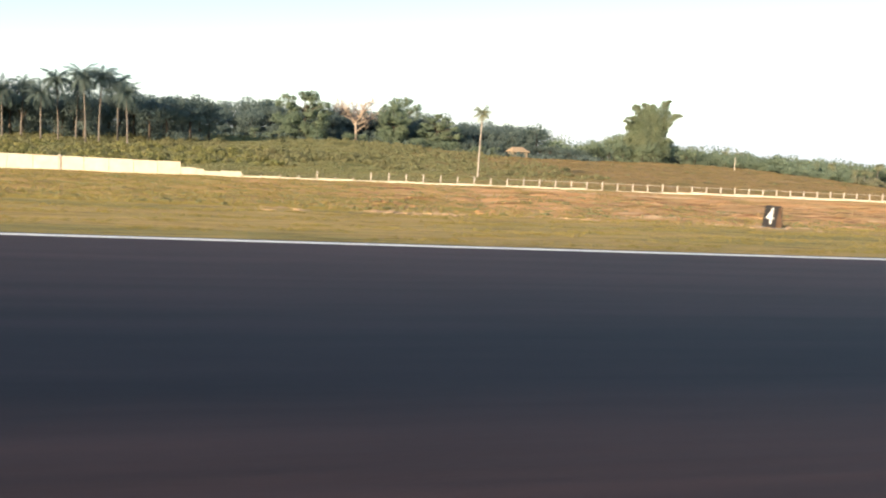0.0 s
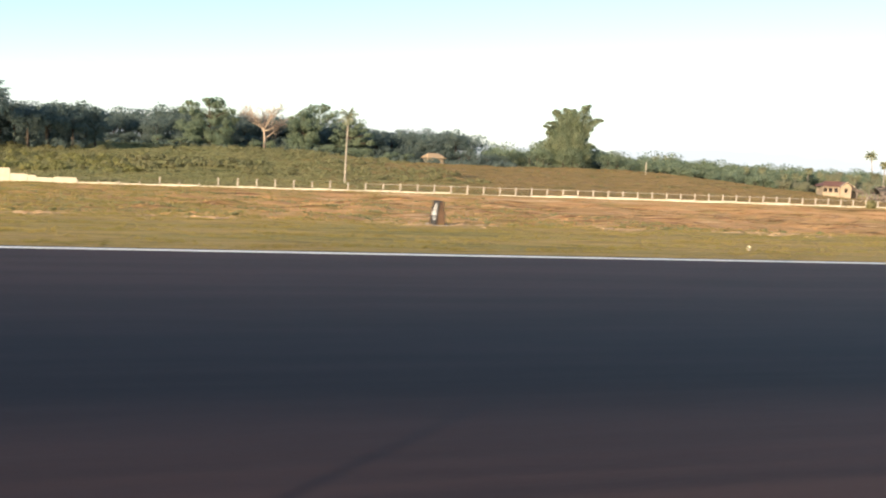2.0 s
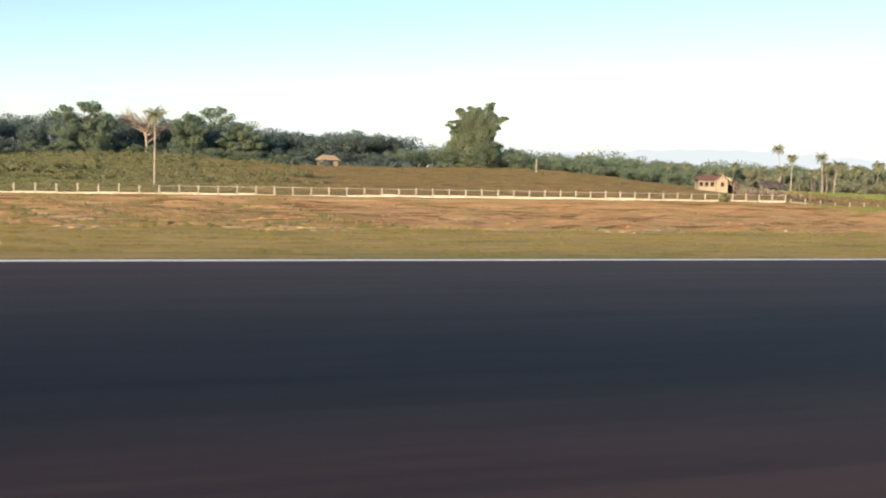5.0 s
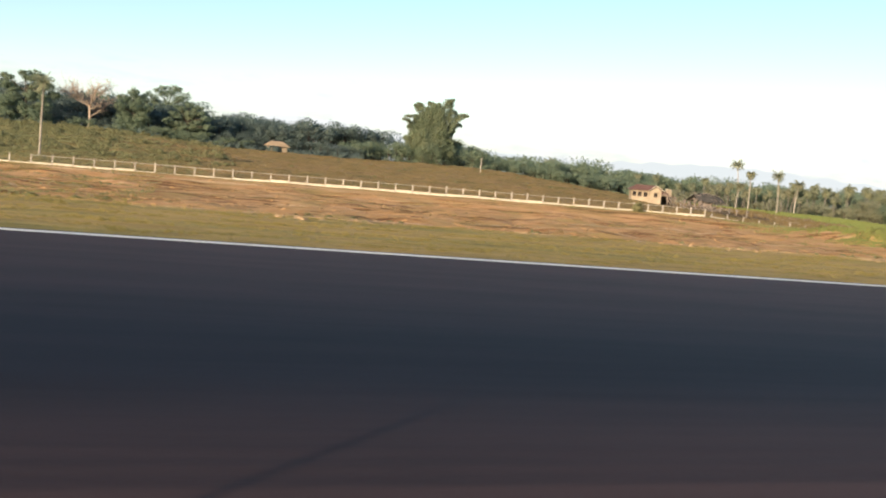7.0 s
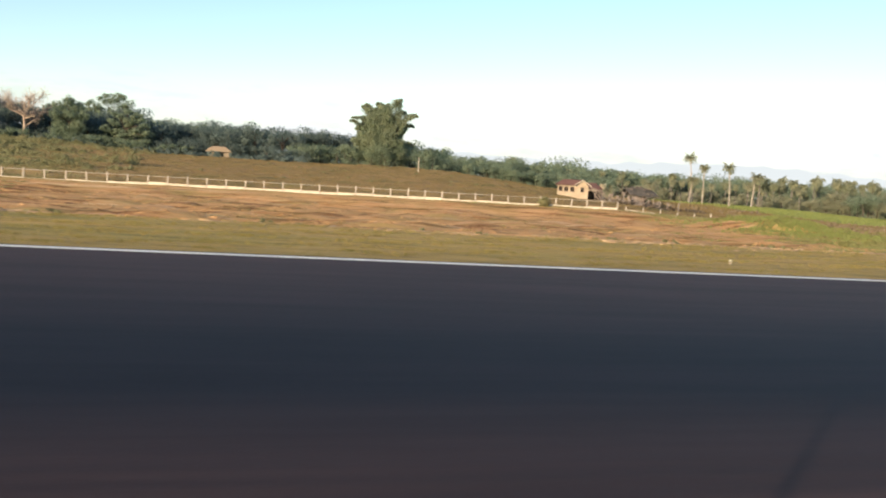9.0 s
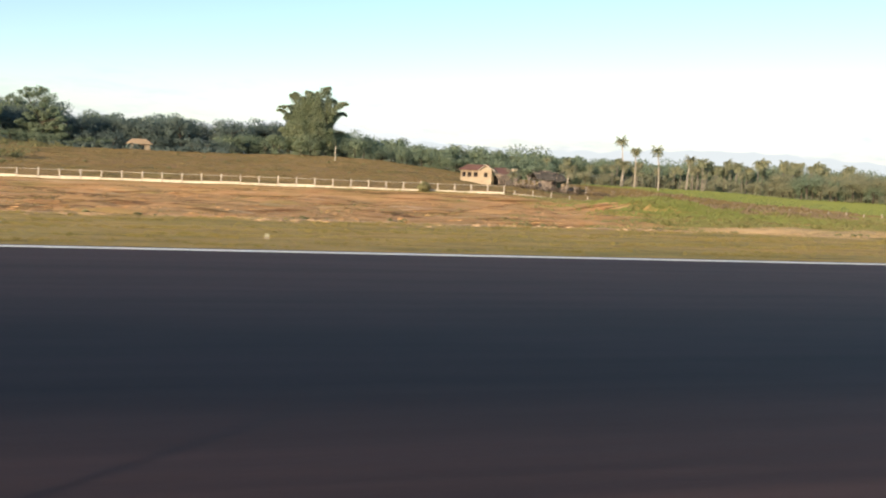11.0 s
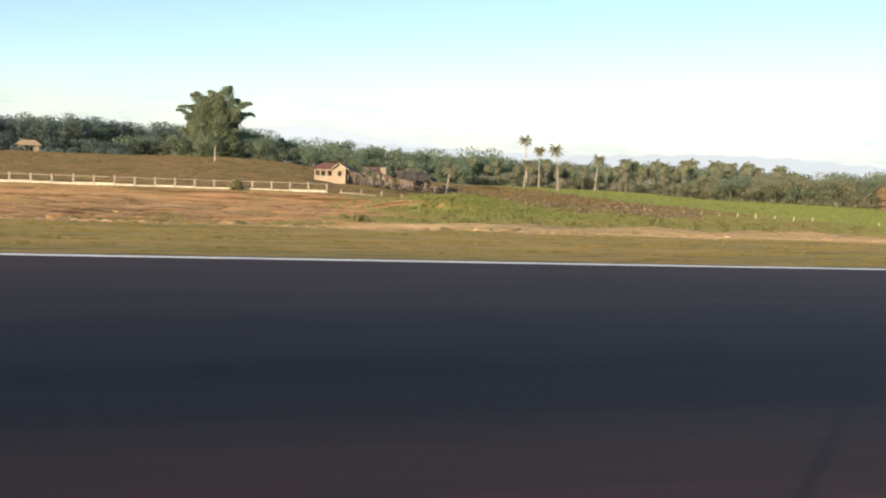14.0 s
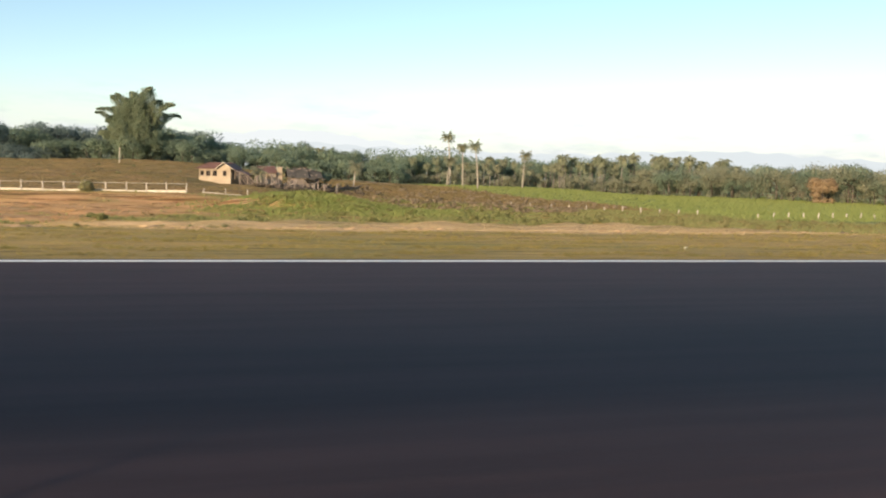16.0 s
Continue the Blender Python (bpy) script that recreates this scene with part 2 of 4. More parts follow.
def joined(pieces):
    verts, faces = [], []
    for v, f in pieces:
        o = len(verts)
        verts += [tuple(p) for p in v]
        faces += [tuple(i + o for i in g) for g in f]
    return verts, faces


def empty(name, x, y, z, turn=0.0, scale=1.0):
    e = new(name)
    e.matrix_basis = pose(x, y, z, 0, 0, turn) @ Matrix.Diagonal((scale, scale, scale, 1))
    return e


def smooth(a, b, v):
    t = np.clip((np.asarray(v, float) - a) / (b - a), 0, 1)
    return t * t * (3 - 2 * t)


# ---- ground ----
LINE_Y = 24.72
FENCE_Y = 123.0


def wave(x, y, s, seed):
    """Smooth uneven rise and fall of about -1 to 1, s metres across."""
    g = np.random.default_rng(seed)
    out = 0
    for k in range(5):
        a, p = g.uniform(0, 2 * np.pi, 2)
        f = g.uniform(0.7, 1.6) * 2 * np.pi / s
        out = out + np.sin(f * (np.cos(a) * x + np.sin(a) * y) + p)
    return out / 3


def height(x, y):
    """Height of the ground: level runway, shallow dip, rising hill, low fields."""
    x, y = np.asarray(x, float), np.asarray(y, float)
    foot = np.interp(x, [-60, -20, 6, 55, 100, 140, 165, 195], [-1.9, -1.65, -1.42, -0.96, -0.69, -0.47, -1.5, -1.9])
    z = np.interp(y, [25, 32, 43, 46, 55, 75, 105, 116], [0, -0.12, -0.24, -0.42, -0.95, -1.6, -1.85, -1.8])
    z = z + (foot + 1.8) * smooth(112, 123, y)
    hill = (3.6 + 1.7 * smooth(75, 40, x) + 0.4 * smooth(100, 125, x)) * smooth(124, 222, y) * (1 - smooth(130, 218, x)) * (1 - 0.25 * smooth(20, -60, x)) + 0.9 * smooth(124, 140, y) * (1 - smooth(120, 190, x))
    z = z + hill + (2.1 * smooth(125, 200, y) - 0.9 * smooth(206, 250, y)) * smooth(150, 212, x) * (1 - 0.65 * smooth(222, 250, x))
    z = z + 2.0 * np.exp(-(((x - 154) / 9) ** 2 + ((y - 103) / 7) ** 2)) + 0.8 * np.exp(-(((x - 170) / 16) ** 2 + ((y - 116) / 5) ** 2))
    rough = smooth(43, 60, y) * (1 - 0.8 * smooth(175, 190, x)) * (1 - smooth(280, 400, y))
    rough = rough * (1 - 0.85 * np.exp(-(((y - 121) / 5) ** 2)))
    z = z + rough * (0.22 * wave(x * 0.5, y * 1.6, 9, 3) + 0.15 * wave(x * 0.5, y * 1.5, 5, 4))
    bare = smooth(44, 48, y) * (1 - smooth(108, 118, y)) * (1 - smooth(138, 152, x)) * smooth(-70, -40, x)
    drop = wave(x * 0.35, y * 1.1, 13, 6) + 0.35 * wave(x, y, 5, 7)
    z = z + bare * (0.16 * smooth(-0.12, 0.12, drop - 0.25) - 0.16 * smooth(-0.12, 0.12, drop + 0.35))
    far = smooth(300, 700, np.hypot(x - 70, y - 100))
    return np.where(y < 25.4, -0.06, z * (1 - far) - 0.02)


def cover(x, y):
    """Shares of bare earth, green field and dry stubble on the ground."""
    jit = 6 * wave(x, y, 14, 11) + 2.5 * wave(x, y, 5, 12)
    edge = np.interp(y, [40, 46, 58, 77, 100, 108, 116, 122], [108, 116, 130, 138, 147, 149, 147, 142])
    mud = smooth(44, 47, y + 0.15 * jit) * (1 - smooth(119, 122.5, y + 0.1 * jit)) * (0.25 + 0.75 * smooth(2, 34, x + 1.6 * jit)) * (1 - smooth(-3, 3, x - edge + 0.5 * jit))
    mud = mud * np.clip(0.9 + 0.3 * wave(x, y * 2.2, 18, 13) - 0.35 * smooth(0.35, 0.8, wave(x * 0.6, y * 1.6, 8, 17)), 0, 1)
    bound = np.interp(y, [80, 91, 104, 128, 143, 156, 164, 175, 190], [213, 207, 208, 212, 210, 204, 199, 197, 197])
    rice = smooth(-1.5, 2.5, x - bound + 0.35 * jit) * smooth(84, 91, y + 0.3 * jit) * (1 - smooth(330, 360, x)) * (1 - smooth(272, 278, y))
    far_dry = smooth(120, 150, x)
    dry = smooth(41.5 - far_dry, 44 - far_dry, y + 0.2 * jit) * (1 - smooth(47 + 17 * far_dry, 52 + 24 * far_dry, y + 0.4 * jit)) * (0.3 + 0.7 * smooth(105, 128, x)) * (1 - 0.8 * smooth(174, 190, x + jit)) * np.clip(0.65 + 0.35 * far_dry + 0.5 * wave(x * 0.5, y * 2, 7, 14), 0, 1)
    return mud, rice, dry


def graded(fine0, fine1, step, lo, hi):
    v = list(np.arange(fine0, fine1 + 0.01, step))
    s, a = step, fine1
    while a < hi:
        s *= 1.35
        a = min(a + s, hi)
        v.append(a)
    s, a = step, fine0
    while a > lo:
        s *= 1.35
        a = max(a - s, lo)
        v.insert(0, a)
    return np.array(v)


gx = graded(-60, 300, 1.4, -4600, 4600)
gy = np.concatenate([graded(25.4, 60, 0.6, -4600, 60), graded(61, 270, 1.2, 61, 4600)])
GX, GY = np.meshgrid(gx, gy)
GZ = height(GX, GY)
nx, ny = len(gx), len(gy)
idx = np.arange(nx * ny).reshape(ny, nx)
quads = np.stack([idx[:-1, :-1], idx[:-1, 1:], idx[1:, 1:], idx[1:, :-1]], -1).reshape(-1, 4)
ground = mesh_object("ground", np.stack([GX, GY, GZ], -1).reshape(-1, 3), quads, GROUND, smooth=True)
tagged(ground, "rough airfield ground of grass, red earth and green field", "ground", kind="structure")
layer = ground.data.color_attributes.new("cover", "FLOAT_COLOR", "POINT")
cv = np.ones((nx * ny, 4), np.float32)
for k, c in enumerate(cover(GX, GY)):
    cv[:, k] = c.ravel()
layer.data.foreach_set("color", cv.ravel())

bm = bmesh.new()
box(bm, -600, 900, -21.5, 25.15, -0.4, 0.0)
runway = tagged(part("runway", bm, ASPHALT), "dark worn asphalt runway with faint tyre streaks", "runway", kind="structure")
bm = bmesh.new()
box(bm, -600, 900, LINE_Y - 0.27, LINE_Y + 0.2, -0.01, 0.004)
tagged(part("edge_line", bm, LINE), "white painted side stripe along the runway", "road marking", kind="structure")


# ---- unseen slatted screen behind the walk, added to cast the aircraft's shade ----
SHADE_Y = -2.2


def shade_screen():
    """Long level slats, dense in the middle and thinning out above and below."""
    e = tagged(empty("shade_screen", 0, SHADE_Y, 0), "tall unseen slatted screen added to shade the runway", "fence", kind="structure")
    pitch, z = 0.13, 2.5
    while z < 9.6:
        # slat share sets how dark the added shade falls on the asphalt
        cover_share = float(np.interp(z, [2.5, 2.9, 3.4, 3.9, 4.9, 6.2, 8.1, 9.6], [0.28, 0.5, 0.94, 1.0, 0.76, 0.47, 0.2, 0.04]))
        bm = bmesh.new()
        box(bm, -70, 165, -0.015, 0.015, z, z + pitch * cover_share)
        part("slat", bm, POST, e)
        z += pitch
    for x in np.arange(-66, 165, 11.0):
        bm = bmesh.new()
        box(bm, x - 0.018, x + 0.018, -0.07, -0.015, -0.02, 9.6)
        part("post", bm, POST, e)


shade_screen()


# ---- fence ----
def fence_base(x):
    """Straight foot of the fence, a little above the uneven ground."""
    return float(np.interp(x, [-60, -20, 6, 55, 100, 141], [-2.0, -1.75, -1.45, -0.95, -0.68, -0.45]))


def fence():
    e = tagged(empty("boundary_fence", 0, FENCE_Y, 0), "concrete post and wire fence on a low pale wall", "fence")
    post = None
    r = random.Random(4)
    k = 0
    for i in range(55):
        x = 6.3 + 2.5 * i
        h = (1.26 if (i + 3) % 4 else 1.36) if i > 6 or i == 4 else 0.5
        if post is None:
            bm = bmesh.new()
            box(bm, -0.085, 0.085, -0.085, 0.085, -0.3, 1.0, bev=0.015)
            post = part("post", bm, POST, e)
            o = post
        else:
            o = post.copy()
            scene.collection.objects.link(o)
        o.matrix_basis = pose(x, 0, fence_base(x), 0, r.uniform(-2, 2)) @ Matrix.Diagonal((1, 1, h * r.uniform(0.93, 1.05), 1))
        if i < 54:
            x2 = x + 2.5
            z, z2 = fence_base(x), fence_base(x2)
            low = 0.2 + 0.05 * math.sin(i * 1.7) + (0.08 if 26 < i < 44 else 0) - (0.15 if 19 < i < 25 else 0)
            v = [(x + 0.11, -0.1, z - 0.7), (x2 - 0.11, -0.1, z2 - 0.7), (x2 - 0.11, 0.1, z2 - 0.7), (x + 0.11, 0.1, z - 0.7)]
            v += [(x + 0.11, -0.1, z + low), (x2 - 0.11, -0.1, z2 + low), (x2 - 0.11, 0.1, z2 + low), (x + 0.11, 0.1, z + low)]
            mesh_object("wall_panel", v, [(0, 3, 2, 1), (4, 5, 6, 7), (0, 1, 5, 4), (1, 2, 6, 5), (2, 3, 7, 6), (3, 0, 4, 7)], CONCRETE, e)
            if i > 14:
                vv, ff = tube([(x + 0.1, 0, z + 1.08), (x2 - 0.1, 0, z2 + 1.08)], [0.035, 0.035], 6)
                mesh_object("rail", vv, ff, POST, e)
            for hz in (0.5, 0.78):
                vv, ff = tube([(x, 0.12, z + hz), (x + 1.25, 0.12, (z + z2) / 2 + hz - 0.03), (x2, 0.12, z2 + hz)], [0.012] * 3, 4)
                mesh_object("wire", vv, ff, WIRE, e)


def field_fence(name, label, x0, x1, y0, y1, n):
    e = tagged(empty(name, 0, 0, 0), label, "fence")
    r = random.Random(int(x0))
    first = None
    for i in range(n):
        f = i / (n - 1)
        x, y = x0 + f * (x1 - x0), y0 + f * (y1 - y0)
        if first is None:
            bm = bmesh.new()
            box(bm, -0.065, 0.065, -0.065, 0.065, -0.3, 1.0, bev=0.015)
            first = o = part("post", bm, POST, e)
        else:
            o = first.copy()
            scene.collection.objects.link(o)
        o.matrix_basis = pose(x, y, float(height(x, y)), r.uniform(-4, 4), r.uniform(-5, 5)) @ Matrix.Diagonal((1, 1, r.uniform(0.6, 0.9), 1))


def tall_wall():
    e = tagged(empty("boundary_wall", 0, FENCE_Y, 0), "tall pale concrete boundary wall with a stepped broken end", "wall")
    x = -70.5
    while x < -2:
        x2 = min(x + 3.0, -1.6)
        bm = bmesh.new()
        z = min(fence_base(x), fence_base(x2))
        box(bm, x + 0.02, x2 - 0.02, -0.09, 0.09, z - 0.3, 0.16 + 0.012 * math.sin(x), bev=0.02)
        part("wall_panel", bm, CONCRETE, e)
        x = x2
    for px in (-67.5, -42, -16.4):
        bm = bmesh.new()
        box(bm, px - 0.2, px + 0.2, -0.2, 0.2, fence_base(px) - 0.3, 0.34, bev=0.03)
        part("pillar", bm, POST, e)
    for a, b, t in ((-1.6, 0.4, -0.5), (0.4, 1.4, -0.62), (1.4, 3.4, -0.85), (3.4, 6.2, -0.72)):
        bm = bmesh.new()
        box(bm, a + 0.01, b - 0.01, -0.09, 0.09, fence_base(a) - 0.3, t, bev=0.02)
        part("wall_panel", bm, CONCRETE, e)


fence()
tall_wall()
def field_wall():
    e = tagged(empty("field_wall", 0, 0, 0), "low worn tan wall running on past the house", "wall")
    r = random.Random(12)
    for i in range(17):
        x, x2 = 143.3 + 2.6 * i, 145.85 + 2.6 * i
        z, z2 = (max(float(height(v, 124.4)), -1.75) for v in (x, x2))
        if r.random() < 0.15:
            continue
        t = r.uniform(0.08, 0.2)
        v = [(x, 124.3, z - 0.5), (x2, 124.3, z2 - 0.5), (x2, 124.45, z2 - 0.5), (x, 124.45, z - 0.5), (x, 124.3, z + t), (x2, 124.3, z2 + t), (x2, 124.45, z2 + t), (x, 124.45, z + t)]
        mesh_object("wall_panel", v, [(0, 3, 2, 1), (4, 5, 6, 7), (0, 1, 5, 4), (1, 2, 6, 5), (2, 3, 7, 6), (3, 0, 4, 7)], POST, e)


field_wall()
field_fence("field_fence", "row of short pale concrete posts beside the rough bank", 143.5, 189.5, 124.5, 122.5, 17)
field_fence("field_fence", "row of short leaning posts at the field's corner", 192, 208.5, 120.5, 108.5, 9)
field_fence("field_fence", "row of short pale posts along the green field", 211, 240, 98.5, 104, 12)


# ---- runway sign and lights ----
def runway_sign():
    e = tagged(empty("distance_sign", 31.05, 42.2, float(height(31, 42.2))), "black runway distance sign with a white number four", "sign")
    lean = math.degrees(math.atan2(0.17, 1.25))
    for side, turn in ((-1, -90), (1, 90)):
        bm = bmesh.new()
        box(bm, -0.02, 0.02, -0.6, 0.6, -0.05, 1.22, bev=0.008)
        board = part("board", bm, SIGN_DARK, e)
        board.matrix_basis = pose(side * 0.24, 0, 0, 0, -side * lean)
        cu = bpy.data.curves.new("number", "FONT")
        cu.body, cu.size, cu.align_x, cu.align_y, cu.extrude, cu.offset = "4", 1.25, "CENTER", "CENTER", 0.004, 0.02
        tmp = new("tmp", cu)
        me = bpy.data.meshes.new_from_object(tmp.evaluated_get(bpy.context.evaluated_depsgraph_get()))
        bpy.data.objects.remove(tmp)
        me.materials.clear()
        me.materials.append(SIGN_WHITE)
        d = new("digit", me)
        d.parent = board
        d.matrix_basis = pose(side * 0.026, 0, 0.6, 0, 0, turn) @ pose(0, 0, 0, 90)
    for y in (-0.56, 0.56):
        v = [(-0.22, y - 0.012, -0.05), (0.22, y - 0.012, -0.05), (0.06, y - 0.012, 1.15), (-0.06, y - 0.012, 1.15)]
        v += [(a, b + 0.024, c) for a, b, c in v]
        mesh_object("side_panel", v, [(0, 1, 2, 3), (7, 6, 5, 4), (0, 4, 5, 1), (1, 5, 6, 2), (2, 6, 7, 3), (3, 7, 4, 0)], SIGN_SIDE, e)
    bm = bmesh.new()
    box(bm, -0.45, 0.45, -0.75, 0.75, -0.15, 0.03, bev=0.03)
    part("footing", bm, POST, e)


def edge_light(x, y, k):
    e = tagged(empty("runway_light", x, y, float(height(x, y)), 0, k), "small pale yellow runway edge light in the grass", "light", "runway edge lights")
    v, f = tube([(0, 0, -0.05), (0, 0, 0.1), (0, 0, 0.14)], [0.06, 0.06, 0.05], 8)
    stem = mesh_object("stem", v, f, POST, e)
    v, f = tube([(0, 0, 0.14), (0, 0, 0.16), (0, 0, 0.26), (0, 0, 0.29)], [0.04, 0.06, 0.055, 0.03], 10)
    mesh_object("lens", v, f, LIGHT_CONE, stem)
    return e


runway_sign()
for x in (-19.8, 40.2, 100.2, 160.2, 220.2):
    edge_light(x, 29.8, 0.5 if x > 150 else 0.65)


# ---- trees ----
def leaf_cloud(g, blobs, count, size):
    """Many small leaf faces on the shells of some blobs (x, y, z, rx, ry, rz)."""
    blobs = np.array(blobs, float)
    vol = blobs[:, 3] * blobs[:, 5]
    pick = g.choice(len(blobs), count, p=vol / vol.sum())
    d = g.normal(size=(count, 3))
    d /= np.linalg.norm(d, axis=1, keepdims=True)
    c = blobs[pick, :3] + d * blobs[pick, 3:] * (g.uniform(0.35, 1.0, (count, 1)) ** 0.5) * g.uniform(0.9, 1.12, (count, 1))
    u = g.normal(size=(count, 3))
    u -= 0.8 * (u * d).sum(1, keepdims=True) * d
    u /= np.linalg.norm(u, axis=1, keepdims=True)
    w = np.cross(u, d + 0.22 * g.normal(size=(count, 3)))
    w /= np.linalg.norm(w, axis=1, keepdims=True) + 1e-9
    s = size * g.uniform(0.6, 1.3, (count, 1))
    verts = np.stack([c - u * s, c + w * s * 0.55, c + u * s, c - w * s * 0.55], 1).reshape(-1, 3)
    return verts, np.arange(4 * count).reshape(-1, 4)


def clumps(g, blobs, per, share, flat=0.72):
    """Breaks every blob up into smaller tufts round its shell, with gaps between them."""
    out = []
    for x, y, z, rx, ry, rz in blobs:
        for _ in range(per):
            d = g.normal(size=3)
            d[2] = abs(d[2]) * 0.9 - 0.25
            d = d / np.linalg.norm(d) * g.uniform(0.55, 1.0)
            k = share * g.uniform(0.65, 1.25)
            out.append((x + d[0] * rx, y + d[1] * ry, z + d[2] * rz, rx * k, ry * k, rz * k * flat))
        out.append((x, y, z, rx * 0.85, ry * 0.85, rz * 0.85))
    return out


def limb_set(g, h, spread, n, r0, fork=0.4):
    """A tapered trunk with limbs; returns tubes and the limbs' ends."""
    lean = g.normal(0, 0.04 * h, 2)
    top = Vector((lean[0], lean[1], 0.72 * h))
    pts = [Vector((0, 0, -0.4)), Vector((lean[0] * 0.2, lean[1] * 0.2, 0.25 * h)), Vector((lean[0] * 0.6, lean[1] * 0.6, 0.5 * h)), top]
    tubes, ends = [tube(pts, [r0 * 1.25, r0, r0 * 0.7, r0 * 0.35])], [top]
    for k in range(n):
        f = g.uniform(fork, 0.95)
        base = pts[1].lerp(pts[3], (f - 0.25) / 0.75) if f > 0.25 else pts[1]
        a = 2 * math.pi * (k + g.uniform(-0.3, 0.3)) / n
        reach = spread * g.uniform(0.55, 0.95)
        end = Vector((math.cos(a) * reach, math.sin(a) * reach, h * g.uniform(0.5, 0.88)))
        mid = base.lerp(end, 0.5) + Vector((0, 0, 0.05 * h))
        tubes.append(tube([base, mid, mid.lerp(end, 0.55)], [r0 * 0.4, r0 * 0.25, r0 * 0.08], 5))
        ends.append(end)
    return tubes, ends


def tree_data(seed, h, width, low=0.35, leaves=2200, size=0.55, n=9, blob=0.32, tufted=True):
    g = np.random.default_rng(seed)
    tubes, ends = limb_set(g, h, width / 2, n, 0.022 * h + 0.06)
    blobs = []
    for p in ends:
        r = blob * width * g.uniform(0.6, 1.05)
        blobs.append((p.x * 0.85, p.y * 0.85, max(p.z, low * h + r * 0.5), r, r, r * g.uniform(0.6, 0.85)))
    for _ in range(n):
        a, q = g.uniform(0, 6.28), width / 2 * g.uniform(0.1, 0.8)
        r = blob * width * g.uniform(0.4, 0.8)
        blobs.append((math.cos(a) * q, math.sin(a) * q, max(h * g.uniform(low, 0.95) - r * 0.3, r * 0.6), r, r, r * 0.75))
    return joined(tubes), leaf_cloud(g, clumps(g, blobs, 9, 0.42) if tufted else blobs, leaves, size)


def tree(name, label, x, y, h, width, seed, leaf, bark=None, **more):
    e = tagged(empty(name, x, y, float(height(x, y))), label, "tree")
    (tv, tf), (lv, lf) = tree_data(seed, h, width, **more)
    mesh_object("trunk", tv, tf, bark or BARK, e, True)
    mesh_object("crown", lv, lf, leaf, e)
    return e


def palm_data(seed, h, fronds=20, length=3.6, lean=0.6, droop=1.0, seg=9):
    g = np.random.default_rng(seed)
    a = g.uniform(0, 6.28)
    dx, dy = lean * math.cos(a), lean * math.sin(a)
    pts = [(dx * t * t, dy * t * t, h * t - 0.3) for t in np.linspace(0, 1, 8)]
    trunk = tube(pts, [0.21, 0.17, 0.15, 0.14, 0.13, 0.12, 0.11, 0.1], 7)
    top = Vector(pts[-1])
    verts, faces = [], []
    for k in range(fronds):
        az = 2.4 * k + g.uniform(-0.25, 0.25)
        el = radians(80 - 115 * (k / fronds) ** 0.9 + g.uniform(-8, 8))
        ln = length * g.uniform(0.85, 1.1)
        p = top.copy()
        flat = Vector((math.cos(az), math.sin(az), 0))
        side = Vector((-math.sin(az), math.cos(az), 0))
        bend = radians(g.uniform(7, 12)) * droop * 9 / seg
        for s in range(seg):
            d = flat * math.cos(el) + Vector((0, 0, math.sin(el)))
            q = p + d * (ln / seg)
            o = len(verts)
            up = side.cross(d) * -1
            verts += [tuple(p - side * 0.04), tuple(p + side * 0.04), tuple(q + side * 0.03), tuple(q - side * 0.03)]
            faces.append((o, o + 1, o + 2, o + 3))
            wide = 0.95 * math.sin(math.pi * min(1, (s + 1.2) / (seg + 0.9))) + 0.12
            for sg in (-1, 1):
                for half in (0.0, 0.5):
                    b = p.lerp(q, half)
                    tip = b + side * sg * wide * 0.75 + d * 0.35 - Vector((0, 0, 1)) * wide * g.uniform(0.45, 0.8)
                    w = d * (ln / seg) * 0.42
                    o = len(verts)
                    verts += [tuple(b), tuple(b + w), tuple(tip + w * 0.2), tuple(tip)]
                    faces.append((o, o + 1, o + 2, o + 3))
            p, el = q, el - bend
    return trunk, (verts, faces)


def palm(label, x, y, h, seed, name="coconut_palm", bark=None, leaf=None, group="", **more):
    e = tagged(empty(name, x, y, float(height(x, y))), label, "palm tree", group)
    (tv, tf), (lv, lf) = palm_data(seed, h, **more)
    mesh_object("trunk", tv, tf, bark or PALM_PALE, e, True)
    mesh_object("crown", lv, lf, leaf or LEAF_PALM, e)
    return e


def woods(name, label, spots, variants, leaf, seed, bark=None):
    """A wood of many trees, as one thing of two parts: spots are (x, y, scale)."""
    e = tagged(empty(name, 0, 0, 0), label, "trees", kind="stuff")
    for nm, which, mat in (("trunks", 0, bark or BARK), ("crowns", 1, leaf)):
        vs, fs, o = [], [], 0
        gg = np.random.default_rng(seed + 1)
        for x, y, s in spots:
            v, f = variants[gg.integers(len(variants))][which]
            a, k = gg.uniform(0, 6.28), gg.uniform(0.9, 1.1)
            v = np.asarray(v) * (s * k, s * k, s)
            c, n = math.cos(a), math.sin(a)
            vs.append(np.stack([c * v[:, 0] - n * v[:, 1] + x, n * v[:, 0] + c * v[:, 1] + y, v[:, 2] + float(height(x, y))], -1))
            fs.append(np.array([q for q in f if len(q) == 4]) + o)
            o += len(v)
        mesh_object(nm, np.concatenate(vs), np.concatenate(fs), mat, e)
    return e


# the near lone palm and the row of trees on the crest
palm("lone slender young coconut palm on the slope", 43.0, 135.0, 10.6, 5, fronds=13, length=1.75, lean=0.4, droop=0.55)


